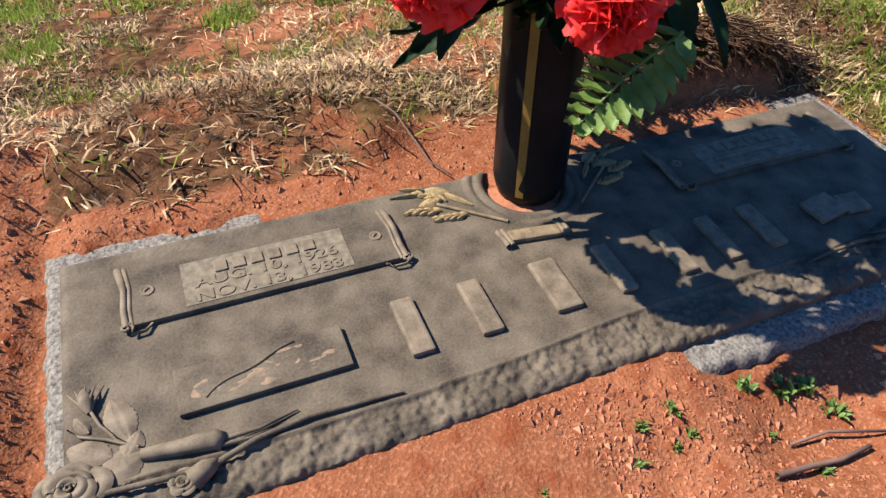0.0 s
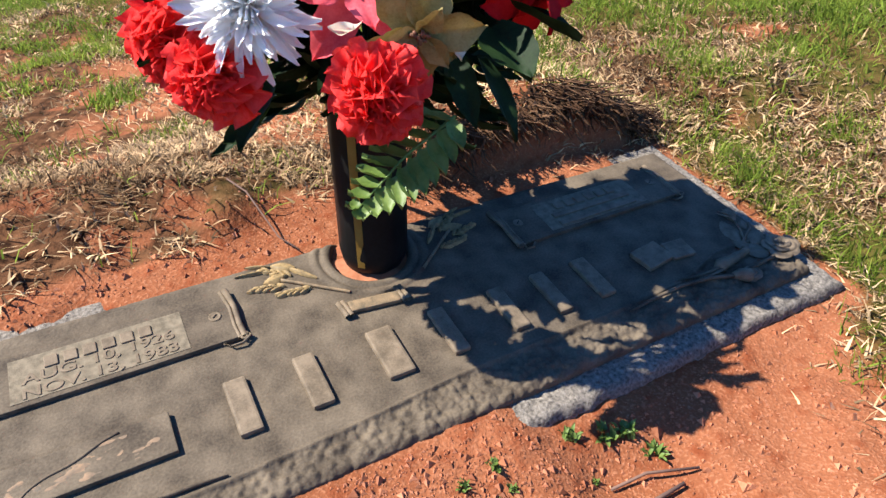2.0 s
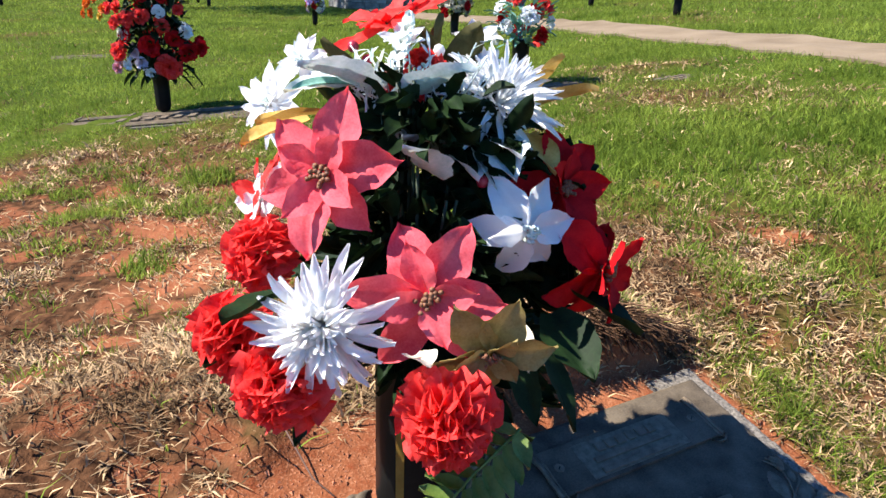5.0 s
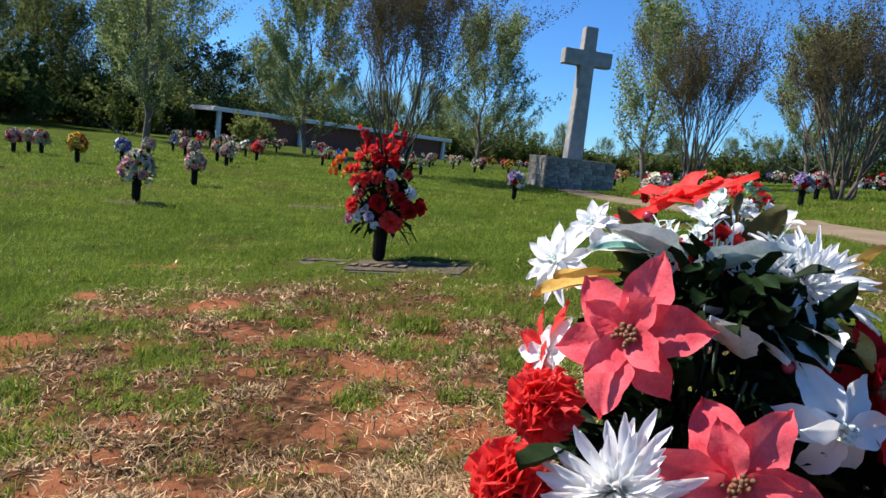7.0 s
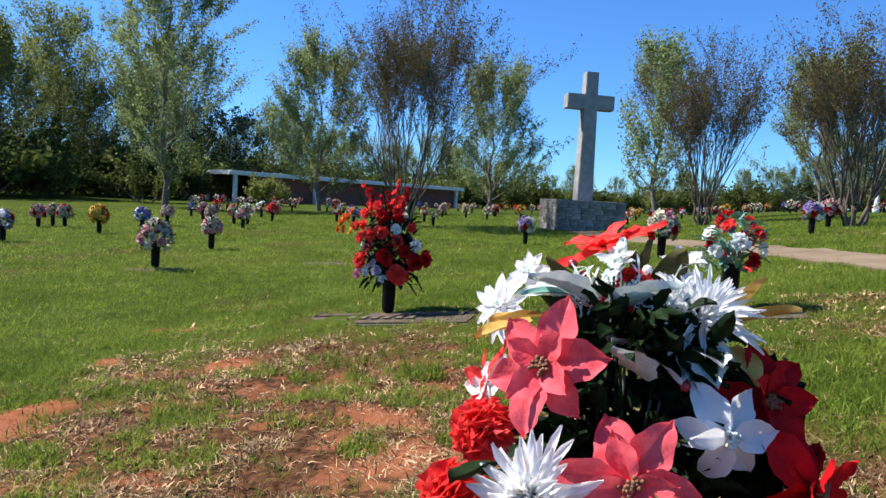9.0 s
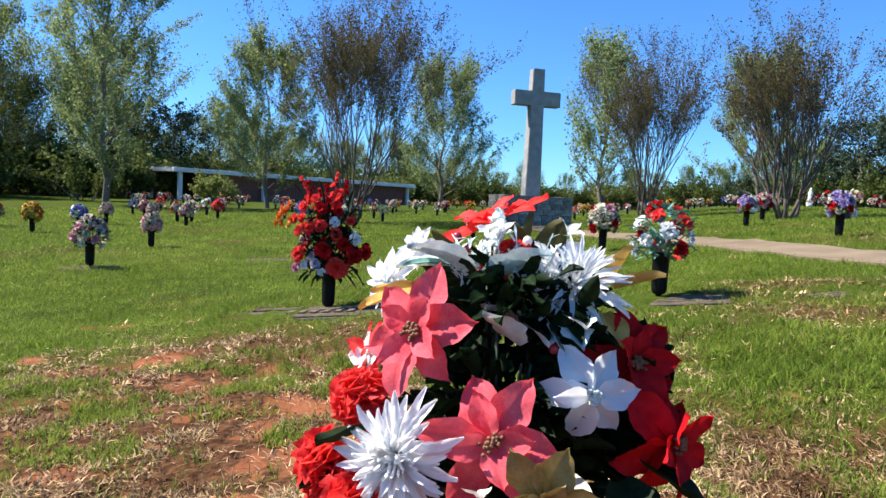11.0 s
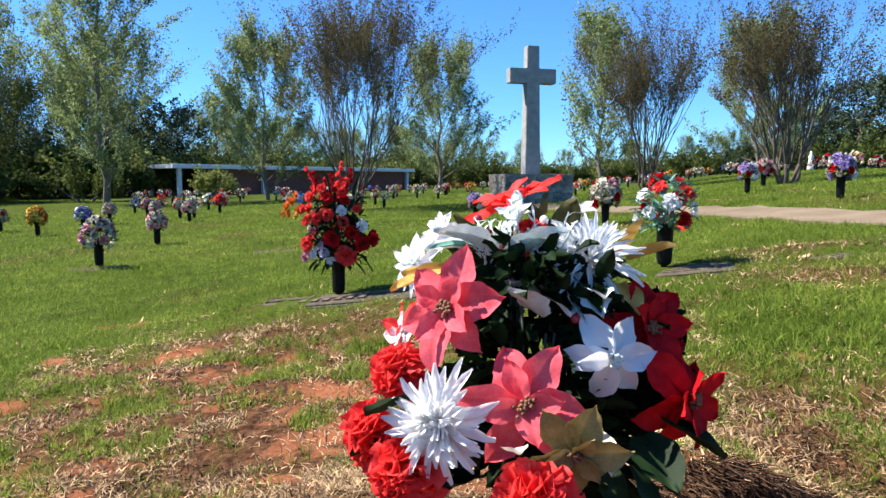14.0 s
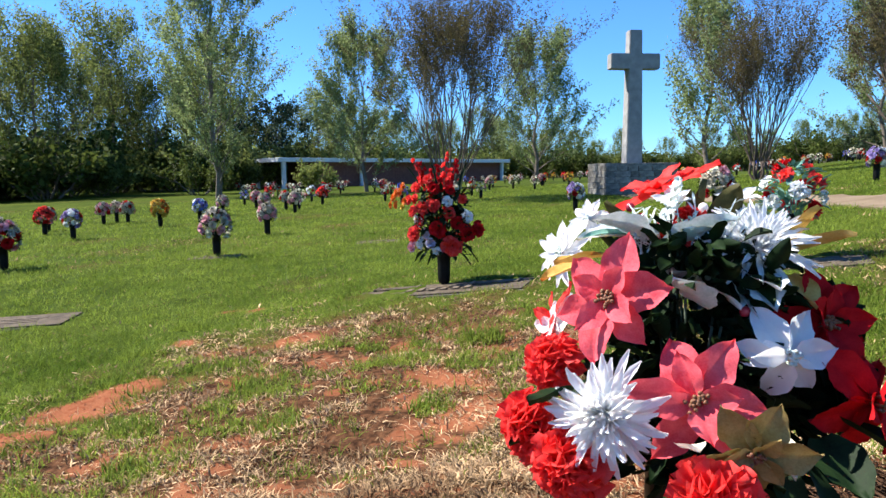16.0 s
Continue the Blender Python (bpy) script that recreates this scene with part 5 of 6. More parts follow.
    for k, (u, h) in enumerate(((-0.15, 0.62), (-0.20, 0.65), (-0.045, 0.60), (0.02, 0.69), (0.095, 0.64), (0.06, 0.57), (-0.10, 0.57), (0.0, 0.55))):
        V, F = [], []
        tip, base = Vector((u, rnd.uniform(-0.07, 0.07), h)), Vector((u * 0.3, 0, 0.2))
        tube([base, base.lerp(tip, 0.6), tip], [0.004, 0.003, 0.0015], 5, V, F)
        for j in range(7):
            c = base.lerp(tip, 0.52 + 0.078 * j)
            v, f = flower_rings([(5, 0.034 * (1.2 - 0.09 * j), 0.030, 40, 0.2, 0.3, 0, 0.2)], j + k * 10)
            add_shape(V, F, v, f, Matrix.Translation(c) @ Vector((rnd.uniform(-1, 1), rnd.uniform(-1, 1), 0.4)).to_track_quat("Z", "Y").to_matrix().to_4x4())
        obj("gladiolus", mesh_from("gladiolus", V, F, True), M_RED if k % 2 else M_CRIMSON, b, "upright red gladiolus spike")
    for u, h, tu, th in ((0.15, 0.05, 0.22, -0.06), (0.10, 0.02, 0.17, -0.08), (-0.06, 0.02, -0.10, -0.07), (-0.14, 0.02, -0.19, -0.05), (-0.12, 0.36, -0.25, 0.56), (-0.04, 0.36, -0.10, 0.60), (0.10, 0.38, 0.16, 0.58)):
        p, q = out(u, h), out(tu, th)
        leaf(b, p, q, 20, (q - p).length * 1.15, 0.035, M_LEAF, "leaf", "", 0.1)
    return b


def flat_marker(x, y, L=0.61, W=0.33, label="flat bronze grave marker flush with the lawn", h=0.02, pale=False, turn=ROW_ANGLE):
    """A low plate with a border and raised bars, bedded in the lawn."""
    n = Vector((land(x - 0.2, y) - land(x + 0.2, y), land(x, y - 0.2) - land(x, y + 0.2), 0.4)).normalized()
    m = Matrix.Translation((x, y, ground_at(x, y))) @ n.to_track_quat("Z", "Y").to_matrix().to_4x4() @ pose(0, 0, 0, 0, 0, turn)
    u = m.to_3x3() @ Vector((1, 0, 0))
    ang = math.degrees(math.atan2(u.y, u.x))
    m = m @ pose(0, 0, 0, 0, 0, turn - ang)
    g = tagged(obj("flat_marker", bm_mesh("flat_marker", box(L, W, 0.05 + h, 0.006, Matrix.Translation((0, 0, -0.05)))), M_GRANITE if pale else M_BRONZE, m=m), label, "grave marker", "flat markers")
    part("plate", box(L - 0.02, W - 0.02, 0.012, 0.004, Matrix.Translation((0, 0, h))), M_BRONZE, g, "dark bronze plate")
    for k, (bw, by) in enumerate(((0.5, 0.05), (0.34, 0.0), (0.4, -0.06))):
        part("letter_bar", box((L - 0.06) * bw, 0.02, 0.005, 0.001, Matrix.Translation((0, by, h + 0.0115))), M_BRONZE_HI, g)
    return g


tall_red_bouquet(0.455, 4.95)
companion = flat_marker(0.53, 4.77, 1.26, 0.42, "wide bronze grave marker on granite, ringed by bare clay", h=0.004, pale=True, turn=8)
for px in (-0.37, 0.37):
    part("name_plate", box(0.32, 0.085, 0.010, 0.002, Matrix.Translation((px, 0.08, 0.016))), M_BRONZE, companion, "raised bronze name plate")
    for sx in (-0.165, 0.165):
        part("scroll_end", box(0.016, 0.10, 0.016, 0.005, Matrix.Translation((px + sx, 0.08, 0.016))), M_BRONZE_HI, companion)
for k in range(6):
    part("letter_bar", box(0.045, 0.075, 0.012, 0.003, Matrix.Translation((-0.21 + 0.085 * k, -0.06, 0.016))), M_BRONZE_HI, companion)

BOUQUETS = {}


def grave(x, y, kind, a=0.0, s=1.0, coarse=False):
    """A vase with a bouquet of a kind."""
    planted_vase(x, y, a, coarse)
    tints, label = KINDS[kind]
    m = turn_z(x, y, a, 0.255, s)
    key = (kind, coarse)
    if key not in BOUQUETS:
        b = tagged(small_bouquet(tints, 0.145, 0.27, len(BOUQUETS) + 11, 14 if coarse else 15 if kind == "redwhite" else 24, 0.052 if coarse else 0.050, M_TEAL if kind == "redwhite" else None, coarse), label, "bouquet", "grave bouquets")
        b.matrix_basis = m
        BOUQUETS[key] = b
    else:
        b = copy_thing(BOUQUETS[key], pose(x, y, ground_at(x, y) + 0.255, 0, 0, a))
        b.matrix_basis = m
    return b


KINDS = {
    "mixed": (("pale", "cream", "pink", "pale", "crimson", "pale"), "round bouquet of faded pink and white artificial flowers"),
    "redwhite": (("white", "red", "white", "crimson", "red"), "bouquet of red and white artificial flowers with green leaves"),
    "pale": (("pale", "cream", "pale", "pink", "pale"), "round bouquet of pale cream artificial flowers"),
    "yellow": (("yellow", "yellow", "orange", "yellow"), "round bouquet of yellow and orange artificial flowers"),
    "blue": (("blue", "blue", "purple", "white"), "bouquet of blue artificial flowers"),
    "purple": (("purple", "white", "purple", "crimson", "pale"), "bouquet of violet and white artificial flowers"),
    "pink": (("pink", "pale", "pink", "crimson"), "bouquet of pink and white artificial flowers"),
    "red": (("red", "crimson", "red", "pink"), "bouquet of red artificial flowers"),
}
NEAR_GRAVES = (
    (2.65, 5.05, "redwhite", 40, 1.05), (1.86, 9.15, "mixed", 90, 1.1), (-3.45, 6.48, "pale", 10, 1.1), (-4.72, 8.72, "pale", 120, 0.9), (-1.05, 13.2, "purple", 40, 1.0),
    (-9.3, 10.4, "yellow", 0, 1.15), (-9.1, 11.3, "blue", 0, 1.0), (-10.7, 13.5, "pale", 80, 1.0), (3.78, 13.1, "purple", 30, 0.95), (4.26, 15.4, "pink", 0, 1.0), (4.48, 9.66, "purple", 60, 0.95),
    (-5.26, 5.02, "pink", 20, 1.15), (-10.6, 8.7, "red", 60, 1.1), (-8.66, 8.04, "purple", 10, 1.0), (-11.8, 9.5, "mixed", 0, 1.0), (-12.2, 11.1, "pink", 50, 1.0), (-12.4, 11.6, "pale", 0, 1.0), (-11.7, 11.4, "mixed", 0, 1.0),
    (-10.2, 15.4, "mixed", 0, 1.0), (-8.5, 13.8, "pale", 50, 1.0), (-12.2, 16.3, "pink", 0, 1.1), (-10.0, 14.3, "pale", 90, 1.0), (-10.7, 17.7, "red", 0, 1.1), (-7.5, 29.5, "pink", 0, 1.1), (-8.8, 26.6, "pale", 0, 1.1),
)
for x, y, kind, a, s in NEAR_GRAVES:
    grave(x, y, kind, a, s)
flat_marker(2.74, 4.95, 0.62, 0.36, h=-0.004, turn=4)
flat_marker(-2.3, 8.25, h=-0.004)
flat_marker(3.55, 5.05, 0.5, 0.25, h=-0.008)
flat_marker(-2.15, 3.45, 0.7, 0.4, h=0.012, pale=True)
flat_marker(-3.4, 6.4, h=-0.006)

# far rows of graves
rnd = random.Random(12)
kinds = list(KINDS)
ca, sa = math.cos(radians(ROW_ANGLE)), math.sin(radians(ROW_ANGLE))
for i in range(-18, 20):
    for j in range(4, 19):
        u, v = i * 2.6 + rnd.uniform(-0.5, 0.5), j * 2.9 + rnd.uniform(-0.3, 0.3)
        x, y = u * ca - v * sa + 4, u * sa + v * ca
        far = math.hypot(x - 2.7, y - 0.9)
        if y < 9 or far < 17 or far > 52 or rnd.random() < 0.12 or abs((x - 2.7) / max(y, 1)) > 1.0:
            continue
        if math.hypot(x + 1.5, y - 20) < 4:
            continue
        grave(x, y, rnd.choice(kinds + ["pale", "mixed", "pink", "pale", "mixed", "pale", "yellow", "pale", "mixed"]), rnd.uniform(0, 360), rnd.uniform(0.85, 1.15), True)

# ---- stone cross ----


def stone_cross(x, y):
    root = tagged(new("stone_cross"), "tall pale stone cross standing on a rough stone base", "cross")
    z = ground_at(x, y)
    root.matrix_basis = pose(x, y, z - 0.03, 0, 0, ROW_ANGLE)
    base = part("base_core", box(2.02, 1.35, 0.80, 0.01), M_MORTAR, root)
    rnd = random.Random(2)
    for side in range(4):
        L = 2.06 if side % 2 == 0 else 1.40
        off = 0.675 if side % 2 == 0 else 1.01
        for row in range(5):
            x0 = -L / 2
            while x0 < L / 2 - 0.04:
                w = min(rnd.uniform(0.22, 0.52), L / 2 - x0)
                if L / 2 - x0 - w < 0.12:
                    w = L / 2 - x0
                bm = box(w - 0.012, 0.07 + rnd.uniform(0, 0.03), 0.156, 0.012, seg=1)
                for q in bm.verts:
                    q.co += Vector((rnd.uniform(-1, 1), rnd.uniform(-1, 1), rnd.uniform(-1, 1))) * 0.006
                m = pose(0, 0, 0, 0, 0, 90 * side) @ pose(x0 + w / 2, -off, 0.012 + 0.163 * row)
                part("stone", bm, M_ROUGHSTONE, base, m=m)
                x0 += w
    part("capping", box(2.10, 1.44, 0.07, 0.015, Matrix.Translation((0, 0, 0.81))), M_ROUGHSTONE, root, "rough stone capping slab")
    bm = bmesh.new()
    # tapered shaft and arms
    zs = 0.875
    w0, w1, d0, d1, H = 0.47, 0.36, 0.40, 0.31, 3.68
    arm_z, arm_h, arm_w = 2.62, 0.42, 1.42

    def ring(z, hw, hd):
        return [bm.verts.new((sx * hw, sy * hd, zs + z)) for sx, sy in ((-1, -1), (1, -1), (1, 1), (-1, 1))]
    a = ring(0, w0 / 2, d0 / 2)
    t = arm_z / H
    b = ring(arm_z, (w0 + (w1 - w0) * t) / 2, (d0 + (d1 - d0) * t) / 2)
    t2 = (arm_z + arm_h) / H
    c = ring(arm_z + arm_h, (w0 + (w1 - w0) * t2) / 2, (d0 + (d1 - d0) * t2) / 2)
    d = ring(H, w1 / 2, d1 / 2)
    for p, q in ((a, b), (b, c), (c, d)):
        for k in range(4):
            bm.faces.new((p[k], p[(k + 1) % 4], q[(k + 1) % 4], q[k]))
    bm.faces.new(d)
    bm.faces.new(a[::-1])
    bm.faces.ensure_lookup_table()
    bm.normal_update()
    sides = [f for f in bm.faces if abs(f.normal.x) > 0.9 and zs + arm_z < f.calc_center_median().z < zs + arm_z + arm_h]
    for fc in sides:
        sg = 1 if fc.normal.x > 0 else -1
        ext = bmesh.ops.extrude_face_region(bm, geom=[fc])
        for v in ext["geom"]:
            if isinstance(v, bmesh.types.BMVert):
                v.co.x = sg * arm_w / 2
        bm.faces.remove(fc) if fc.is_valid else None
    bmesh.ops.recalc_face_normals(bm, faces=bm.faces)
    bmesh.ops.bevel(bm, geom=list(bm.edges), offset=0.018, segments=2, affect="EDGES")
    part("cross_body", bm, M_STONE, root, "pale weathered stone cross")
    return root


stone_cross(-1.48, 20.1)


# ---- concrete walk ----
def concrete_walk():
    pts = [Vector(p) for p in ((-1.2, 18.9), (1.0, 14.0), (2.85, 10.2), (4.55, 6.1), (6.2, 2.0), (8.5, -4.0))]
    v, f, n = [], [], 0
    for a, b in zip(pts[:-1], pts[1:]):
        steps = max(2, int((b - a).length / 0.25))
        for k in range(steps + (1 if b is pts[-1] else 0)):
            c = a.lerp(b, k / steps)
            d = (b - a).normalized()
            s = Vector((-d.y, d.x))
            for w in (-0.36, -0.12, 0.12, 0.36):
                q = c + s * w
                v.append((q.x, q.y, float(ground(np.array([q.x]), np.array([q.y]))[0]) + 0.018))
            n += 1
    for k in range(n - 1):
        for j in range(3):
            i = k * 4 + j
            f.append((i, i + 1, i + 5, i + 4))
    bm = bmesh.new()
    bv = [bm.verts.new(p) for p in v]
    for q in f:
        bm.faces.new([bv[i] for i in q])
    bmesh.ops.recalc_face_normals(bm, faces=bm.faces)
    bmesh.ops.solidify(bm, geom=list(bm.faces), thickness=0.10)
    return tagged(obj("pavement", bm_mesh("pavement", bm), M_CONCRETE), "narrow sandy concrete walk through the lawn", "path", kind="structure")


concrete_walk()


# ---- long low building ----
def long_building():
    a, b = Vector((-32.3, 39.7, 0)), Vector((-23.4, 62.1, 0))
    d = b - a
    L = d.length
    ang = math.degrees(math.atan2(d.y, d.x))
    root = tagged(new("brick_building"), "long low red-brown brick building with a white flat roof and columns", "building")
    z0 = -0.35
    root.matrix_basis = pose(a.x, a.y, z0, 0, 0, ang)
    part("wall", box(L - 3.4, 5.0, 2.6, 0.02, Matrix.Translation((L / 2 + 1.6, 2.2, 0))), M_BRICK, root, "red-brown brick wall")
    part("roof", box(L + 0.6, 6.0, 0.16, 0.02, Matrix.Translation((L / 2, 2.1, 2.66))), M_ROOF, root, "flat pale roof slab")
    part("fascia", box(L + 0.7, 0.12, 0.32, 0.02, Matrix.Translation((L / 2, -0.95, 2.52))), M_TRIM, root, "white painted fascia")
    part("fascia", box(0.12, 6.0, 0.32, 0.02, Matrix.Translation((-0.35, 2.1, 2.52))), M_TRIM, root, "white painted fascia")
    part("plinth", box(L, 5.5, 0.14, 0.02, Matrix.Translation((L / 2, 2.0, -0.1))), M_CONCRETE, root)
    for k in (0.0, 0.30, 1.0):
        part("column", box(0.28, 0.28, 2.5, 0.02, Matrix.Translation((0.2 + k * (L - 0.6), -0.6, 0.02))), M_TRIM, root, "white square column")
    part("column", box(0.28, 0.28, 2.5, 0.02, Matrix.Translation((0.2, 4.0, 0.02))), M_TRIM, root, "white square column")
    return root


long_building()


# ---- trees ----
def grow(V, F, tips, p, d, L, r, depth, rnd, spread, up, n_side=5, kids=(2, 4)):
    """A limb with its forks, added to V and F; its ends are added to tips."""
    steps = 4
    pts, rad, q, dd = [p.copy()], [r], p.copy(), d.copy()
    for k in range(steps):
        dd = (dd + Vector((rnd.uniform(-1, 1), rnd.uniform(-1, 1), rnd.uniform(-0.4, 1) * up)) * 0.13).normalized()
        q = q + dd * (L / steps)
        pts.append(q.copy())
        rad.append(r * (1 - 0.55 * (k + 1) / steps))
        if depth <= 1:
            tips.append((q.copy(), dd.copy()))
    tube(pts, rad, n_side if depth > 1 else 3, V, F)
    if depth == 0:
        return
    for k in range(rnd.randint(*kids)):
        t = rnd.uniform(0.35, 1.0)
        i = min(steps - 1, int(t * steps))
        c = pts[i].lerp(pts[i + 1], t * steps - i)
        nd = (dd + Vector((rnd.uniform(-1, 1), rnd.uniform(-1, 1), rnd.uniform(-0.3, 0.8) * up)) * spread).normalized()
        grow(V, F, tips, c, nd, L * rnd.uniform(0.55, 0.8), r * 0.5, depth - 1, rnd, spread, up, n_side, kids)


def leaf_cloud(tips, rnd, per, size, jitter):
    n = len(tips) * per
    P = np.repeat(np.array([t[0] for t in tips]), per, 0) + np.array([[rnd.gauss(0, jitter) for _ in range(3)] for _ in range(n)])
    A = np.array([[rnd.gauss(0, 1) for _ in range(3)] for _ in range(n)])
    A /= np.linalg.norm(A, axis=1, keepdims=True)
    B = np.cross(A, np.array([[rnd.gauss(0, 1) for _ in range(3)] for _ in range(n)]))
    B /= np.linalg.norm(B, axis=1, keepdims=True) + 1e-9
    s = np.array([rnd.uniform(0.6, 1.3) for _ in range(n)])[:, None] * size
    v = np.stack([P - A * s, P + B * s * 0.55, P + A * s, P - B * s * 0.55], 1).reshape(-1, 3)
    f = np.arange(n * 4).reshape(-1, 4)
    return v.tolist(), f.tolist()


def tree(name, label, seed, H, stems=1, trunk=0.3, r=0.12, spread=0.6, up=0.7, depth=4, per=6, leafsize=0.09, jitter=0.18, bark=None, leaves=None, kids=(2, 4), lean=0.0):
    """A tree: stems that fork into limbs and twigs, and a crown of single leaves."""
    rnd = random.Random(seed)
    root = tagged(new(name), label, "tree")
    V, F, tips = [], [], []
    for k in range(stems):
        a = 2 * math.pi * (k + rnd.uniform(0, 0.5)) / stems
        out = lean if stems > 1 else 0.03
        d = Vector((math.cos(a) * out, math.sin(a) * out, 1)).normalized()
        p = Vector((math.cos(a) * r * 1.2, math.sin(a) * r * 1.2, -0.1)) if stems > 1 else Vector((0, 0, -0.1))
        base = p + d * (H * trunk)
        if stems == 1:
            # a leader with side limbs all the way up
            pts = [p + Vector((0.02 * H * math.sin(i * 1.3 + seed), 0.02 * H * math.cos(i * 1.7 + seed), H * 0.92 * i / 9)) for i in range(10)]
            tube(pts, [r * (1.12 - i / 9) for i in range(10)], 8, V, F)
            for i in range(34):
                t = trunk + (0.90 - trunk) * i / 33
                c = pts[min(8, int(t * 9))].lerp(pts[min(9, int(t * 9) + 1)], t * 9 - int(t * 9))
                az = i * 2.4 + rnd.uniform(-0.4, 0.4)
                le = H * spread * (0.10 + 0.36 * math.sin(math.pi * (0.18 + 0.78 * t))) * rnd.uniform(0.75, 1.15) + 0.03 * H
                dd = Vector((math.cos(az), math.sin(az), up * (0.35 + 0.9 * t) * rnd.uniform(0.8, 1.3))).normalized()
                grow(V, F, tips, c, dd, le, r * 0.32 * (1.1 - t), depth - 2, rnd, 0.55, up, 4, kids)
        else:
            tube([p, p.lerp(base, 0.5) + Vector((rnd.uniform(-1, 1), rnd.uniform(-1, 1), 0)) * 0.03 * H, base], [r, r * 0.85, r * 0.7], 7, V, F)
            for i in range(3):
                dd = (d + Vector((rnd.uniform(-1, 1), rnd.uniform(-1, 1), 0.4)) * 0.3).normalized()
                grow(V, F, tips, base, dd, H * (1 - trunk) * rnd.uniform(0.36, 0.52), r * 0.5, depth - 1, rnd, spread, up, 5, kids)
    obj("trunk", mesh_from("trunk", V, F, True), bark or M_BARK, root)
    v, f = leaf_cloud(tips, rnd, per, leafsize, jitter)
    obj("crown", mesh_from("crown", v, f), leaves or M_SPRING, root, "crown of small separate leaves")
    return root


def plant(t, x, y, a=0.0, s=1.0):
    t.matrix_basis = turn_z(x, y, a, -0.02, s)
    return t


def plant_copy(t, x, y, a, s):
    c = copy_thing(t, pose(x, y, 0))
    c.matrix_basis = turn_z(x, y, a, -0.05, s)
    return c


MYRTLE = "vase-shaped crepe myrtle with bare tan stems and sparse russet leaves"
plant(tree("crepe_myrtle", MYRTLE, 21, 6.3, 9, 0.11, 0.042, 0.50, 0.85, 5, 4, 0.026, 0.035, M_MYRTLE_BARK, M_RUSSET, (2, 4), 0.34), -6.0, 17.6)
plant(tree("crepe_myrtle", MYRTLE, 22, 5.0, 8, 0.13, 0.042, 0.42, 0.9, 5, 3, 0.026, 0.035, M_MYRTLE_BARK, M_RUSSET, (2, 4), 0.26), 1.75, 21.5)
plant(tree("crepe_myrtle", MYRTLE, 23, 3.7, 7, 0.15, 0.048, 0.50, 0.75, 5, 2, 0.024, 0.035, M_MYRTLE_BARK, M_RUSSET, (2, 4), 0.42), 4.65, 15.4)
PEAR = "slender young tree with fresh pale green leaves"
plant(tree("pear_tree", PEAR, 31, 13.2, 1, 0.06, 0.15, 0.46, 1.6, 4, 20, 0.062, 0.11, M_BARK, M_PALELEAF, (3, 4)), -23.2, 25.0)
pear = plant(tree("pear_tree", PEAR, 32, 7.7, 1, 0.07, 0.11, 0.72, 1.30, 4, 15, 0.060, 0.10, M_BARK, M_PALELEAF, (3, 4)), -17.6, 30.0)
plant_copy(pear, -10.9, 38.0, 120, 1.02)
plant(tree("pear_tree", PEAR, 33, 7.2, 1, 0.12, 0.09, 0.42, 1.5, 4, 9, 0.055, 0.14, M_BARK, M_PALELEAF, (2, 4)), -0.3, 27.5)
plant_copy(pear, 6.0, 36.0, 30, 0.85)

WOOD = [
    plant(tree("woodland_tree", "leafy broad woodland tree in spring green", 41, 13, 1, 0.08, 0.2, 0.72, 1.2, 4, 14, 0.105, 0.28, M_BARK, M_WOODS, (2, 3)), -44, 45),
    plant(tree("woodland_tree", "leafy broad woodland tree in spring green", 42, 13, 1, 0.08, 0.18, 0.66, 1.3, 4, 12, 0.100, 0.28, M_BARK, M_SPRING, (2, 3)), -46, 36),
    plant(tree("pine_tree", "tall dark pine tree", 43, 13, 1, 0.30, 0.2, 0.55, 0.3, 4, 6, 0.2, 0.35, M_BARK, M_PINE, (2, 2)), 30, 78),
]
rnd = random.Random(77)
# azimuth of the skyline in degrees, its height in metres and distance
SKYLINE = ((-80, 11, 50), (-60, 11, 55), (-51, 10.5, 60), (-46, 9, 62), (-43, 8.5, 66), (-37, 8, 72), (-22, 8, 82), (-17, 6.5, 95), (-10, 5.5, 105), (2, 6.5, 100), (9, 9, 92), (13, 13, 86), (30, 14, 80), (50, 14, 75))
for k in range(66):
    deg = -72 + 112 * k / 65 + rnd.uniform(-0.8, 0.8)
    hgt = float(np.interp(deg, [q[0] for q in SKYLINE], [q[1] for q in SKYLINE]))
    far = float(np.interp(deg, [q[0] for q in SKYLINE], [q[2] for q in SKYLINE])) + rnd.uniform(-5, 7)
    x, y = 2.7 + far * math.sin(radians(deg)), 0.9 + far * math.cos(radians(deg))
    w = WOOD[2] if (deg > 8 and rnd.random() < 0.7) or (-47 < deg < -40 and rnd.random() < 0.4) else WOOD[0 if rnd.random() < 0.4 else 1]
    plant_copy(w, x, y, rnd.uniform(0, 360), hgt / 13 * rnd.uniform(0.72, 1.05))


def shrub(seed, material):
    """A leafy bush: short forking stems under a dense uneven crown."""
    rnd = random.Random(seed)
    root = tagged(new("shrub"), "dense green shrub at the edge of the woods", "shrub", "edge shrubs")
    V, F, tips = [], [], []
    for k in range(9):
        a = rnd.uniform(0, 6.3)
        grow(V, F, tips, Vector((0.3 * math.cos(a), 0.3 * math.sin(a), -0.05)), Vector((math.cos(a) * 0.9, math.sin(a) * 0.9, 0.9)).normalized(), rnd.uniform(0.9, 1.6), 0.04, 2, rnd, 0.8, 0.5, 4, (2, 3))
    obj("stem", mesh_from("stem", V, F, True), M_BARK, root)
    v, f = leaf_cloud(tips, rnd, 9, 0.10, 0.16)
    obj("crown", mesh_from("crown", v, f), material, root, "crown of small separate leaves")
    return root


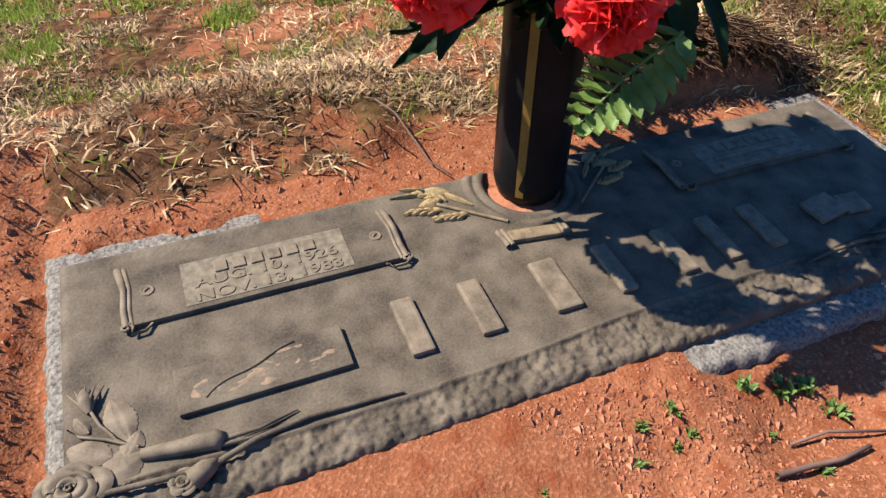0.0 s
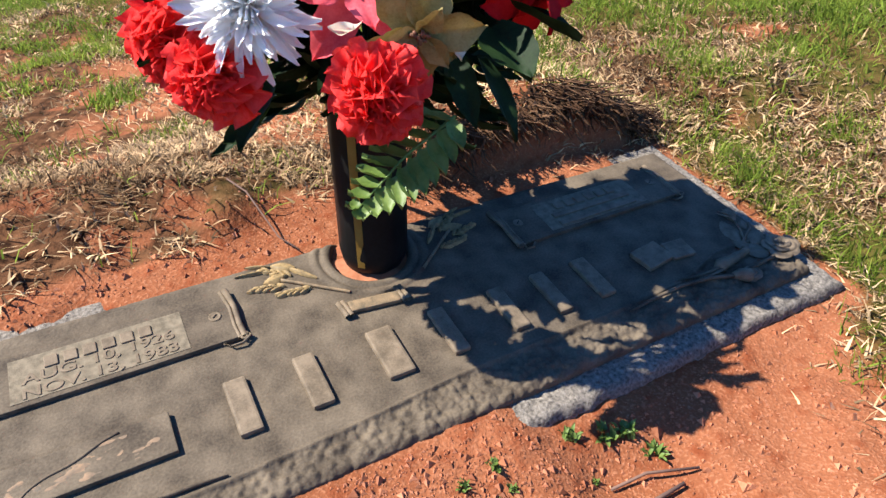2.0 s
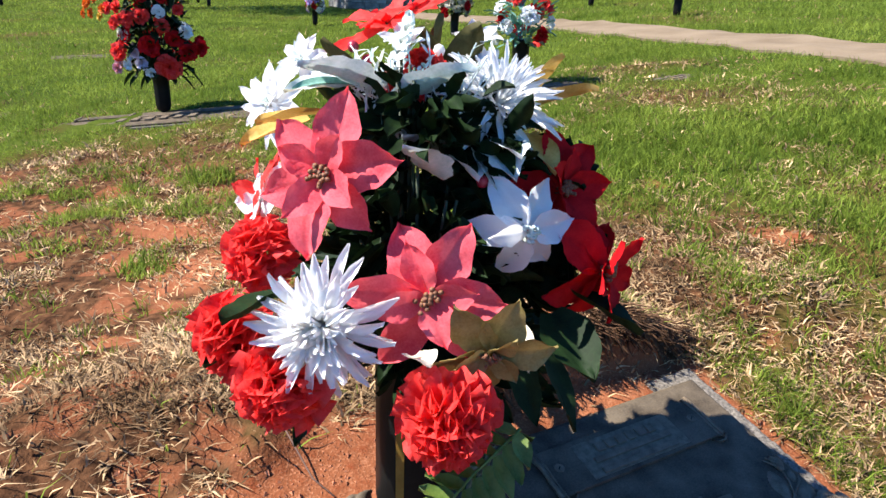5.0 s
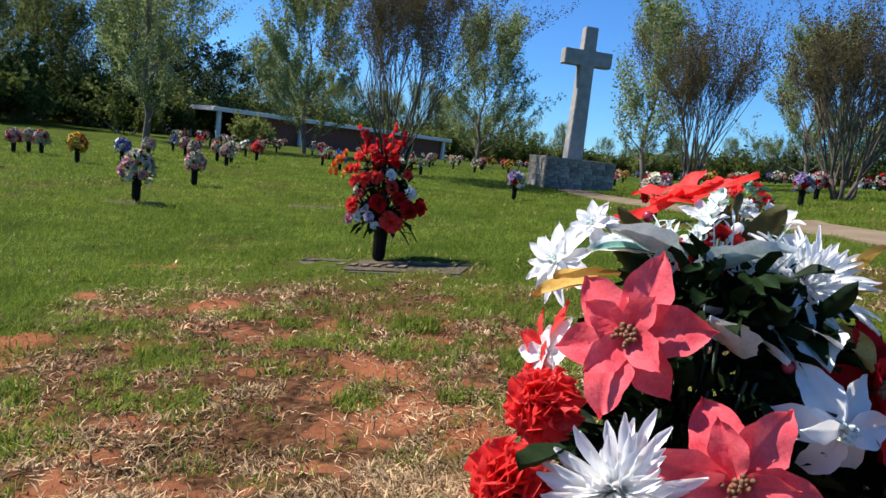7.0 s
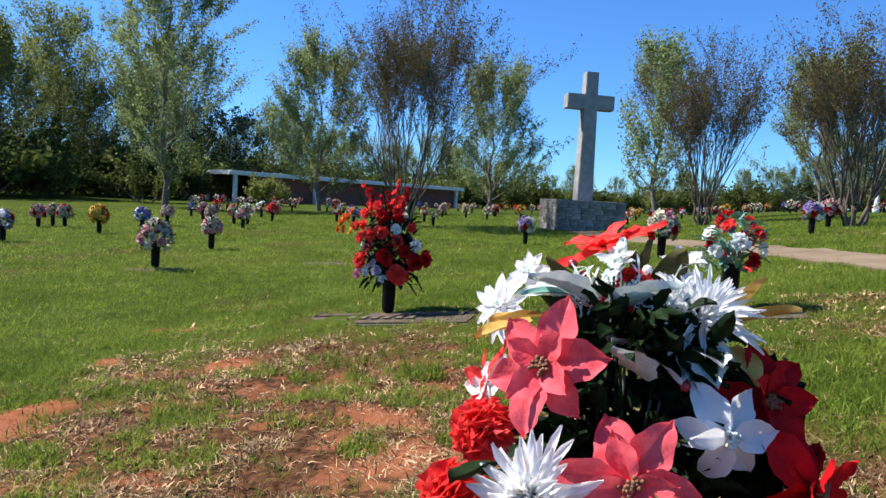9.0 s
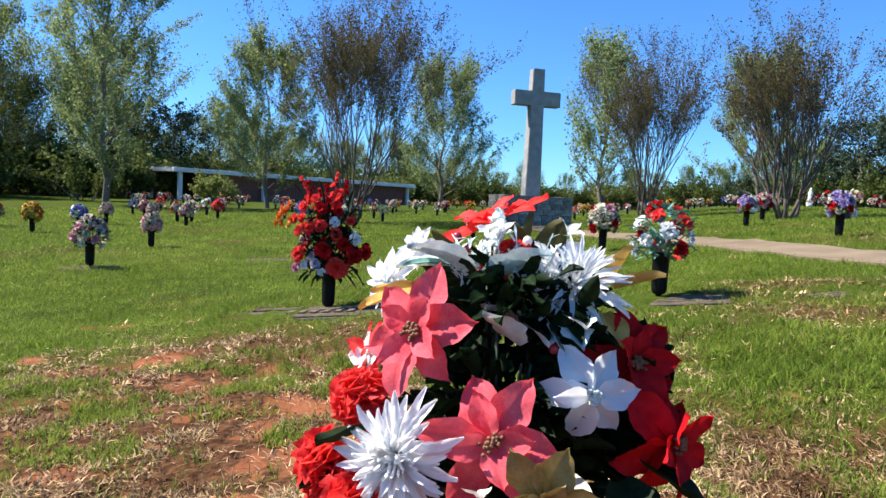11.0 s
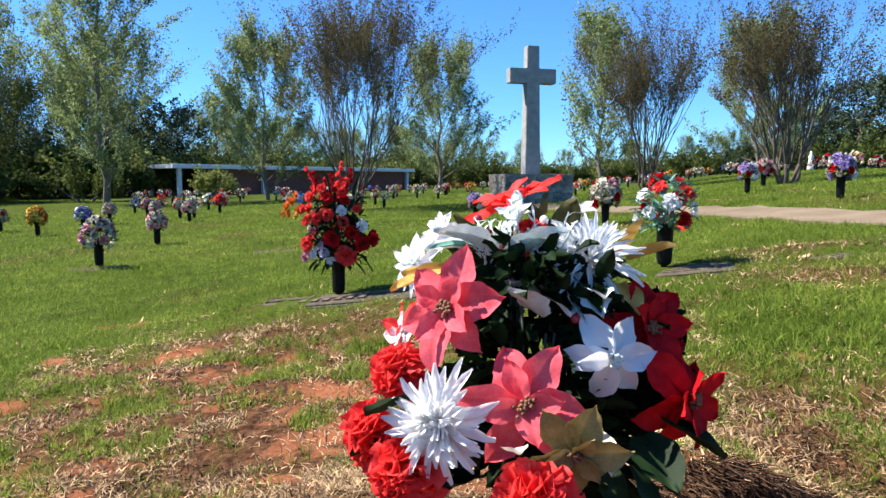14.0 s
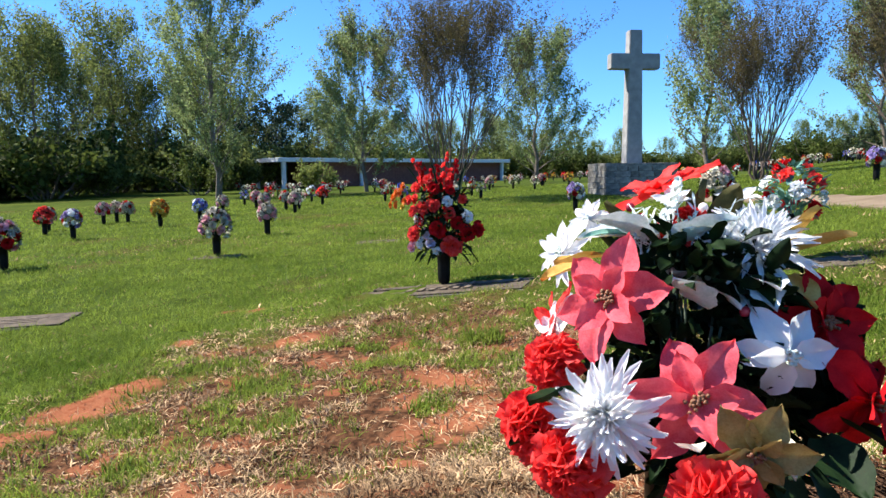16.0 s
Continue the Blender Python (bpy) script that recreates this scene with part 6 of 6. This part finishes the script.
SHRUBS = [shrub(51, M_SHRUB), shrub(52, M_SPRING), shrub(53, M_PINE)]
plant(SHRUBS[2], 34, 62, 0, 1.5)
plant(SHRUBS[0], -30, 30, 0, 1.2)
plant(SHRUBS[1], -25.0, 35.5, 0, 0.9)
for k in range(64):
    deg = -72 + 112 * k / 63 + rnd.uniform(-0.7, 0.7)
    far = float(np.interp(deg, [q[0] for q in SKYLINE], [q[2] for q in SKYLINE])) - 6 + rnd.uniform(-3, 4)
    x, y = 2.7 + far * math.sin(radians(deg)), 0.9 + far * math.cos(radians(deg))
    plant_copy(SHRUBS[2 if deg > 3 and rnd.random() < 0.75 else 0 if rnd.random() < 0.7 else 1], x, y, rnd.uniform(0, 360), rnd.uniform(1.1, 2.2))


def far_woods():
    """The woods behind the first trees: uncountable leaves in a deep uneven belt."""
    rnd = random.Random(61)
    tips = []
    for k in range(11000):
        deg = rnd.uniform(-88, 60)
        h = float(np.interp(deg, [q[0] for q in SKYLINE], [q[1] for q in SKYLINE])) * (0.40 if deg < -40 else 0.6) * (0.8 + 0.3 * math.sin(deg * 1.7) * math.sin(deg * 0.6))
        far = float(np.interp(deg, [q[0] for q in SKYLINE], [q[2] for q in SKYLINE])) + rnd.uniform(5, 22)
        x, y = 2.7 + far * math.sin(radians(deg)), 0.9 + far * math.cos(radians(deg))
        tips.append((Vector((x, y, float(land(x, y)) + h * rnd.random() ** 0.8)), None))
    v, f = leaf_cloud(tips, rnd, 9, 0.30, 0.7)
    return tagged(obj("far_woods", mesh_from("far_woods", v, f), M_SHRUB), "dark spring woods behind the cemetery", "woods", kind="stuff")


far_woods()

# ---- grass, straw, roots and crumbs ----


def blades(n, seed, r0, r1, keep, h0, w0, lie, curve, bent=True):
    """Arrays of bent blades, thinning out with the distance from the marker."""
    g = np.random.RandomState(seed)
    az = np.radians(g.uniform(-74, 62, n))
    r = r0 * (r1 / r0) ** g.uniform(0, 1, n)
    x, y = 2.65 + r * np.sin(az), 0.85 + r * np.cos(az)
    k = keep(x, y, g)
    x, y, r = x[k], y[k], r[k]
    n = len(x)
    z = ground(x, y) - 0.004
    s, t = marker_st(x, y)
    a = g.uniform(0, 2 * np.pi, n)
    far = 1 + 0.10 * np.maximum(0, r - 1.5)
    h = h0 * g.uniform(0.5, 1.4, n) * np.minimum(far, 1.8)
    w = w0 * g.uniform(0.6, 1.3, n) * (1 + 0.45 * np.maximum(0, r - 1.2))
    tilt = np.clip(g.normal(lie, 0.36, n), 0, 1.55)
    d = np.stack([np.cos(a) * np.sin(tilt), np.sin(a) * np.sin(tilt), np.cos(tilt)], 1)
    b = g.uniform(0, 2 * np.pi, n)
    side = np.stack([np.cos(b), np.sin(b), 0.2 * np.sin(b * 3)], 1)
    p = np.stack([x, y, z], 1)
    mid = p + d * (h * 0.55)[:, None]
    bend = np.stack([np.cos(a), np.sin(a), -np.full(n, 0.5)], 1) * (h * curve * g.uniform(0.2, 1.2, n))[:, None]
    tip = p + d * h[:, None] + bend
    tip[:, 2] = np.maximum(tip[:, 2], z + 0.004)
    hw = side * (w / 2)[:, None]
    if not bent:
        return np.stack([p - hw, p + hw, tip], 1).reshape(-1, 3), n
    v = np.stack([p - hw, p + hw, mid + hw * 0.8, mid - hw * 0.8, tip], 1).reshape(-1, 3)
    return v, n


def plain_blades(name, v, n):
    me = bpy.data.meshes.new(name)
    me.vertices.add(n * 3)
    me.vertices.foreach_set("co", v.astype(np.float32).ravel())
    me.loops.add(n * 3)
    me.loops.foreach_set("vertex_index", np.arange(n * 3, dtype=np.int32))
    me.polygons.add(n)
    me.polygons.foreach_set("loop_start", np.arange(0, n * 3, 3, dtype=np.int32))
    me.update(calc_edges=True)
    me.validate()
    return me


def blade_mesh(name, v, n):
    me = bpy.data.meshes.new(name)
    me.vertices.add(n * 5)
    me.vertices.foreach_set("co", v.astype(np.float32).ravel())
    i = np.arange(n)[:, None] * 5
    loops = np.concatenate([i + [0, 1, 2, 3], i + [3, 2, 4]], 1).ravel()
    me.loops.add(n * 7)
    me.loops.foreach_set("vertex_index", loops.astype(np.int32))
    me.polygons.add(n * 2)
    st = np.stack([np.arange(n) * 7, np.arange(n) * 7 + 4], 1).ravel()
    me.polygons.foreach_set("loop_start", st.astype(np.int32))
    me.update(calc_edges=True)
    me.validate()
    return me


def clear_of_things(x, y):
    s, t = marker_st(x, y)
    ok = (np.abs(s - 0.01) > 0.625) | (t > 0.195) | (t < np.where(s > 0.05, -0.215, -0.175))
    c, sn = math.cos(radians(ROW_ANGLE)), math.sin(radians(ROW_ANGLE))
    for px, py, hl, hd in ((0.33, 4.70, 0.36, 0.2), (0.72, 4.84, 0.36, 0.18), (2.74, 4.95, 0.27, 0.2), (-2.3, 8.25, 0.22, 0.1), (3.55, 5.05, 0.2, 0.09), (-2.15, 3.45, 0.34, 0.19), (-1.48, 20.1, 1.1, 0.75)):
        u, v = (x - px) * c + (y - py) * sn, -(x - px) * sn + (y - py) * c
        ok &= (np.abs(u) > hl) | (np.abs(v) > hd)
    for (ax, ay), (bx, by) in (((-1.2, 18.9), (1.0, 14.0)), ((1.0, 14.0), (2.85, 10.2)), ((2.85, 10.2), (4.55, 6.1)), ((4.55, 6.1), (6.2, 2.0))):
        dx, dy = bx - ax, by - ay
        q = np.clip(((x - ax) * dx + (y - ay) * dy) / (dx * dx + dy * dy), 0, 1)
        ok &= np.hypot(x - ax - q * dx, y - ay - q * dy) > 0.37
    return ok


def keep_green(x, y, g):
    n = len(x)
    clump = 0.62 + 1.5 * fbm(x * 7, y * 7, 61) + 0.9 * fbm(x * 2.2, y * 2.2, 62)
    tufts = smoothstep(-0.02, 0.30, 0.7 * fbm(x * 8, y * 8, 63) + 0.8 * fbm(x * 21, y * 21, 64))
    ms, mt = marker_st(x, y)
    cut = 1 - 0.93 * (1 - smoothstep(-0.15, 0.05, ms)) * smoothstep(0.1, 0.2, mt) * (1 - smoothstep(0.7, 0.95, mt))
    worn = cut * (1 - 0.7 * (1 - smoothstep(0.5, 0.95, np.minimum(np.hypot(x - 2.05, y - 1.95), np.hypot(x - 1.95, y - 1.5)))))
    return clear_of_things(x, y) & (g.uniform(0, 1, n) < worn * (1 - 1.35 * soil(x, y)) * np.maximum(1 - 1.1 * thatch(x, y), 0.70 * tufts) * np.clip(clump, 0.30, 1))


def keep_straw(x, y, g):
    n = len(x)
    clump = 0.6 + 1.6 * fbm(x * 6, y * 6, 71) + 0.8 * fbm(x * 19, y * 19, 72)
    s, t = marker_st(x, y)
    bare = 0.62 + 0.38 * (1 - smoothstep(0.26, 0.36, t)) * (1 - 0.6 * smoothstep(0.28, 0.55, s)) * (1 - smoothstep(0.75, 1.1, np.hypot(x - MO.x, y - MO.y)))
    return clear_of_things(x, y) & (g.uniform(0, 1, n) < (1 - smoothstep(0.15, 0.75, soil(x, y)) * bare) * np.clip(thatch(x, y) * 1.3 - 0.1, 0.04, 1) * np.clip(clump, 0.08, 1))


v, n = blades(430000, 1, 0.55, 3.4, keep_green, 0.040, 0.0026, 0.55, 0.4)
tagged(obj("grass", blade_mesh("grass", v, n), M_BLADE), "short green lawn grass", "grass", kind="stuff")
v, n = blades(1000000, 4, 2.4, 32, keep_green, 0.038, 0.0019, 0.5, 0.4, False)
tagged(obj("lawn_grass", plain_blades("lawn_grass", v, n), M_BLADE), "short green lawn grass farther off", "grass", kind="stuff")
v, n = blades(300000, 2, 0.5, 5, keep_straw, 0.028, 0.0042, 1.05, 0.5)
tagged(obj("dry_grass", blade_mesh("dry_grass", v, n), M_STRAW), "dead straw-coloured grass lying flat", "dry grass", kind="stuff")
v, n = blades(150000, 6, 0.9, 12, keep_straw, 0.028, 0.0036, 0.9, 0.3, False)
tagged(obj("dry_thatch", plain_blades("dry_thatch", v, n), M_STRAW), "broken pieces of dead straw-coloured grass", "dry grass", kind="stuff")


def grass_tuft(x, y, r, h, seed):
    """A clump of longer grass that stands out of the worn lawn."""
    rnd = random.Random(seed)
    V, F = [], []
    for k in range(int(2600 * r)):
        a, q = rnd.uniform(0, 6.3), r * math.sqrt(rnd.random())
        px, py = q * math.cos(a), q * math.sin(a) * 0.8
        lean, L = rnd.uniform(0.1, 0.9), h * rnd.uniform(0.5, 1.2)
        b = rnd.uniform(0, 6.3)
        d = Vector((math.cos(b) * lean, math.sin(b) * lean, 1)).normalized()
        w = Vector((-math.sin(b), math.cos(b), 0)) * rnd.uniform(0.0014, 0.0026)
        p = Vector((px, py, -0.01))
        mid, tip = p + d * L * 0.55, p + d * L + Vector((math.cos(b), math.sin(b), -0.4)) * L * 0.25
        i = len(V)
        V += [p - w, p + w, mid + w * 0.8, mid - w * 0.8, tip]
        F += [(i, i + 1, i + 2, i + 3), (i + 3, i + 2, i + 4)]
    return tagged(obj("grass_tuft", mesh_from("grass_tuft", V, F), M_BLADE, m=pose(x, y, ground_at(x, y))), "tuft of longer green grass in worn lawn", "grass", "grass tufts")


for k, (x, y, r, h) in enumerate(((1.48, 3.40, 0.10, 0.085), (1.56, 3.05, 0.10, 0.06), (0.83, 2.67, 0.12, 0.07), (1.69, 2.55, 0.09, 0.06), (0.73, 2.19, 0.10, 0.07), (-0.62, 3.62, 0.12, 0.08), (-0.40, 3.10, 0.12, 0.06), (1.95, 2.66, 0.07, 0.05), (0.45, 2.95, 0.10, 0.05), (1.25, 2.35, 0.10, 0.05), (2.05, 2.95, 0.08, 0.05), (0.95, 3.3, 0.09, 0.05), (1.05, 1.95, 0.10, 0.06))):
    grass_tuft(x, y, r, h, 200 + k)


def sod_roots():
    """Root strands that hang from the cut sod behind the marker."""
    rnd = random.Random(5)
    V, F = [], []
    for k in range(2200):
        s = rnd.uniform(0.10, 0.68)
        t = 0.215 + rnd.uniform(0.045, 0.10)
        x = MO.x + s * math.cos(radians(ROW_ANGLE)) - t * math.sin(radians(ROW_ANGLE))
        y = MO.y + s * math.sin(radians(ROW_ANGLE)) + t * math.cos(radians(ROW_ANGLE))
        p = Vector((x, y, ground_at(x, y) + rnd.uniform(-0.012, 0.012)))
        out = Vector((0.563, -0.826, 0))
        q = p + out * rnd.uniform(0.0, 0.035) + Vector((rnd.uniform(-0.03, 0.03), rnd.uniform(-0.02, 0.02), rnd.uniform(-0.035, 0.012)))
        e = q + out * rnd.uniform(-0.005, 0.015) + Vector((rnd.uniform(-0.02, 0.02), 0, rnd.uniform(-0.025, 0.005)))
        tube([p, q, e], [0.0019, 0.0014, 0.0006], 3, V, F)
    return tagged(obj("sod_roots", mesh_from("sod_roots", V, F), M_ROOT), "dry roots hanging from the cut sod edge", "roots", kind="stuff")


sod_roots()


def crumbs():
    """Crumbs of clay on the bare earth."""
    g = np.random.RandomState(9)
    n = 90000
    r, az = 0.35 * (6 / 0.35) ** g.uniform(0, 1, n), g.uniform(-1.6, 1.6, n)
    x, y = 2.5 + r * np.sin(az), 1.0 + r * np.cos(az)
    k = clear_of_things(x, y) & (g.uniform(0, 1, n) < soil(x, y))
    x, y = x[k], y[k]
    n = len(x)
    sz = g.gamma(1.3, 0.0010, n) + 0.0006
    q = np.array([(1, 0, 0), (-0.4, 0.9, 0), (-0.5, -0.8, 0.1), (0.1, 0.1, 0.9), (0, 0, -0.6)])
    rot = g.uniform(0, 6.3, n)
    c, s = np.cos(rot)[:, None], np.sin(rot)[:, None]
    v = np.stack([q[None, :, 0] * c - q[None, :, 1] * s, q[None, :, 0] * s + q[None, :, 1] * c, np.repeat(q[None, :, 2], n, 0)], 2) * sz[:, None, None] * g.uniform(0.7, 1.3, (n, 5, 3))
    v = (v + np.stack([x, y, ground(x, y)], 1)[:, None, :]).reshape(-1, 3)
    f = (np.arange(n)[:, None, None] * 5 + np.array([(0, 1, 3), (1, 2, 3), (2, 0, 3), (1, 0, 4), (2, 1, 4), (0, 2, 4)])[None]).reshape(-1, 3)
    return tagged(obj("clay_crumbs", mesh_from("clay_crumbs", v.tolist(), f.tolist()), M_PEBBLE), "loose crumbs of red clay", "soil", kind="stuff")


crumbs()


def weed(x, y, s, seed):
    """A small rosette of weed leaves."""
    rnd = random.Random(seed)
    V, F = [], []
    for k in range(22):
        a = rnd.uniform(0, 6.3)
        v, f = petal(s * rnd.uniform(0.6, 1.2), s * 0.34, 0.25, 0.1, 5, 3, 1, 0.1, 0.1, k)
        out = Vector((math.cos(a), math.sin(a), rnd.uniform(0.25, 1.6)))
        add_shape(V, F, v, f, Matrix.Translation((rnd.uniform(-1, 1) * s * 0.5, rnd.uniform(-1, 1) * s * 0.5, 0)) @ out.to_track_quat("X", "Z").to_matrix().to_4x4())
    return tagged(obj("weed", mesh_from("weed", V, F, True), M_FERN, m=pose(x, y, ground_at(x, y) - 0.002)), "small green weed growing in bare red clay", "weed", "weeds")


for k, (x, y) in enumerate(((2.696, 1.369), (2.727, 1.395), (2.734, 1.36), (2.697, 1.333), (2.842, 1.417), (2.815, 1.461), (2.86, 1.469), (2.606, 1.28), (2.886, 1.384), (2.915, 1.464), (2.749, 1.377), (2.883, 1.478))):
    weed(x, y, 0.62 * (0.016, 0.020, 0.013, 0.014, 0.013, 0.026, 0.030, 0.010, 0.018, 0.026, 0.014, 0.028)[k], 90 + k)


def stick(pts, r, label):
    V, F = [], []
    pts = [Vector((x, y, ground_at(x, y) + 0.004 + h)) for x, y, h in pts]
    tube(pts, [r * (1 - 0.12 * i) for i in range(len(pts))], 6, V, F)
    return tagged(obj("stick", mesh_from("stick", V, F, True), M_TWIG, m=Matrix()), label, "stick")


stick(((2.83, 1.352, 0), (2.869, 1.377, 0.006), (2.905, 1.397, 0.002), (2.94, 1.42, 0.004)), 0.0036, "thin dry brown root lying on red clay")
stick(((2.30, 1.80, 0.004), (2.337, 1.777, 0.012), (2.403, 1.712, 0.006), (2.44, 1.69, 0.006)), 0.0016, "thin dry brown stalk beside the marker")
stick(((2.86, 1.41, 0.002), (2.90, 1.43, 0.006), (2.96, 1.44, 0.002)), 0.002, "thin dry brown root lying on red clay")


def garden_statue(x, y):
    """A small pale statue on a plinth, far off: one plain shape."""
    v, f = lathe([(0.32, 0), (0.32, 0.5), (0.24, 0.52), (0.2, 0.6), (0.23, 0.9), (0.2, 1.25), (0.24, 1.45), (0.1, 1.58), (0.13, 1.7), (0.11, 1.84), (0.02, 1.9)], 14)
    return tagged(obj("statue", mesh_from("statue", v, f, True), M_TRIM, m=turn_z(x, y, 0, -0.02, 0.62)), "small pale statue on a plinth among far graves", "statue")


garden_statue(10.0, 46.0)
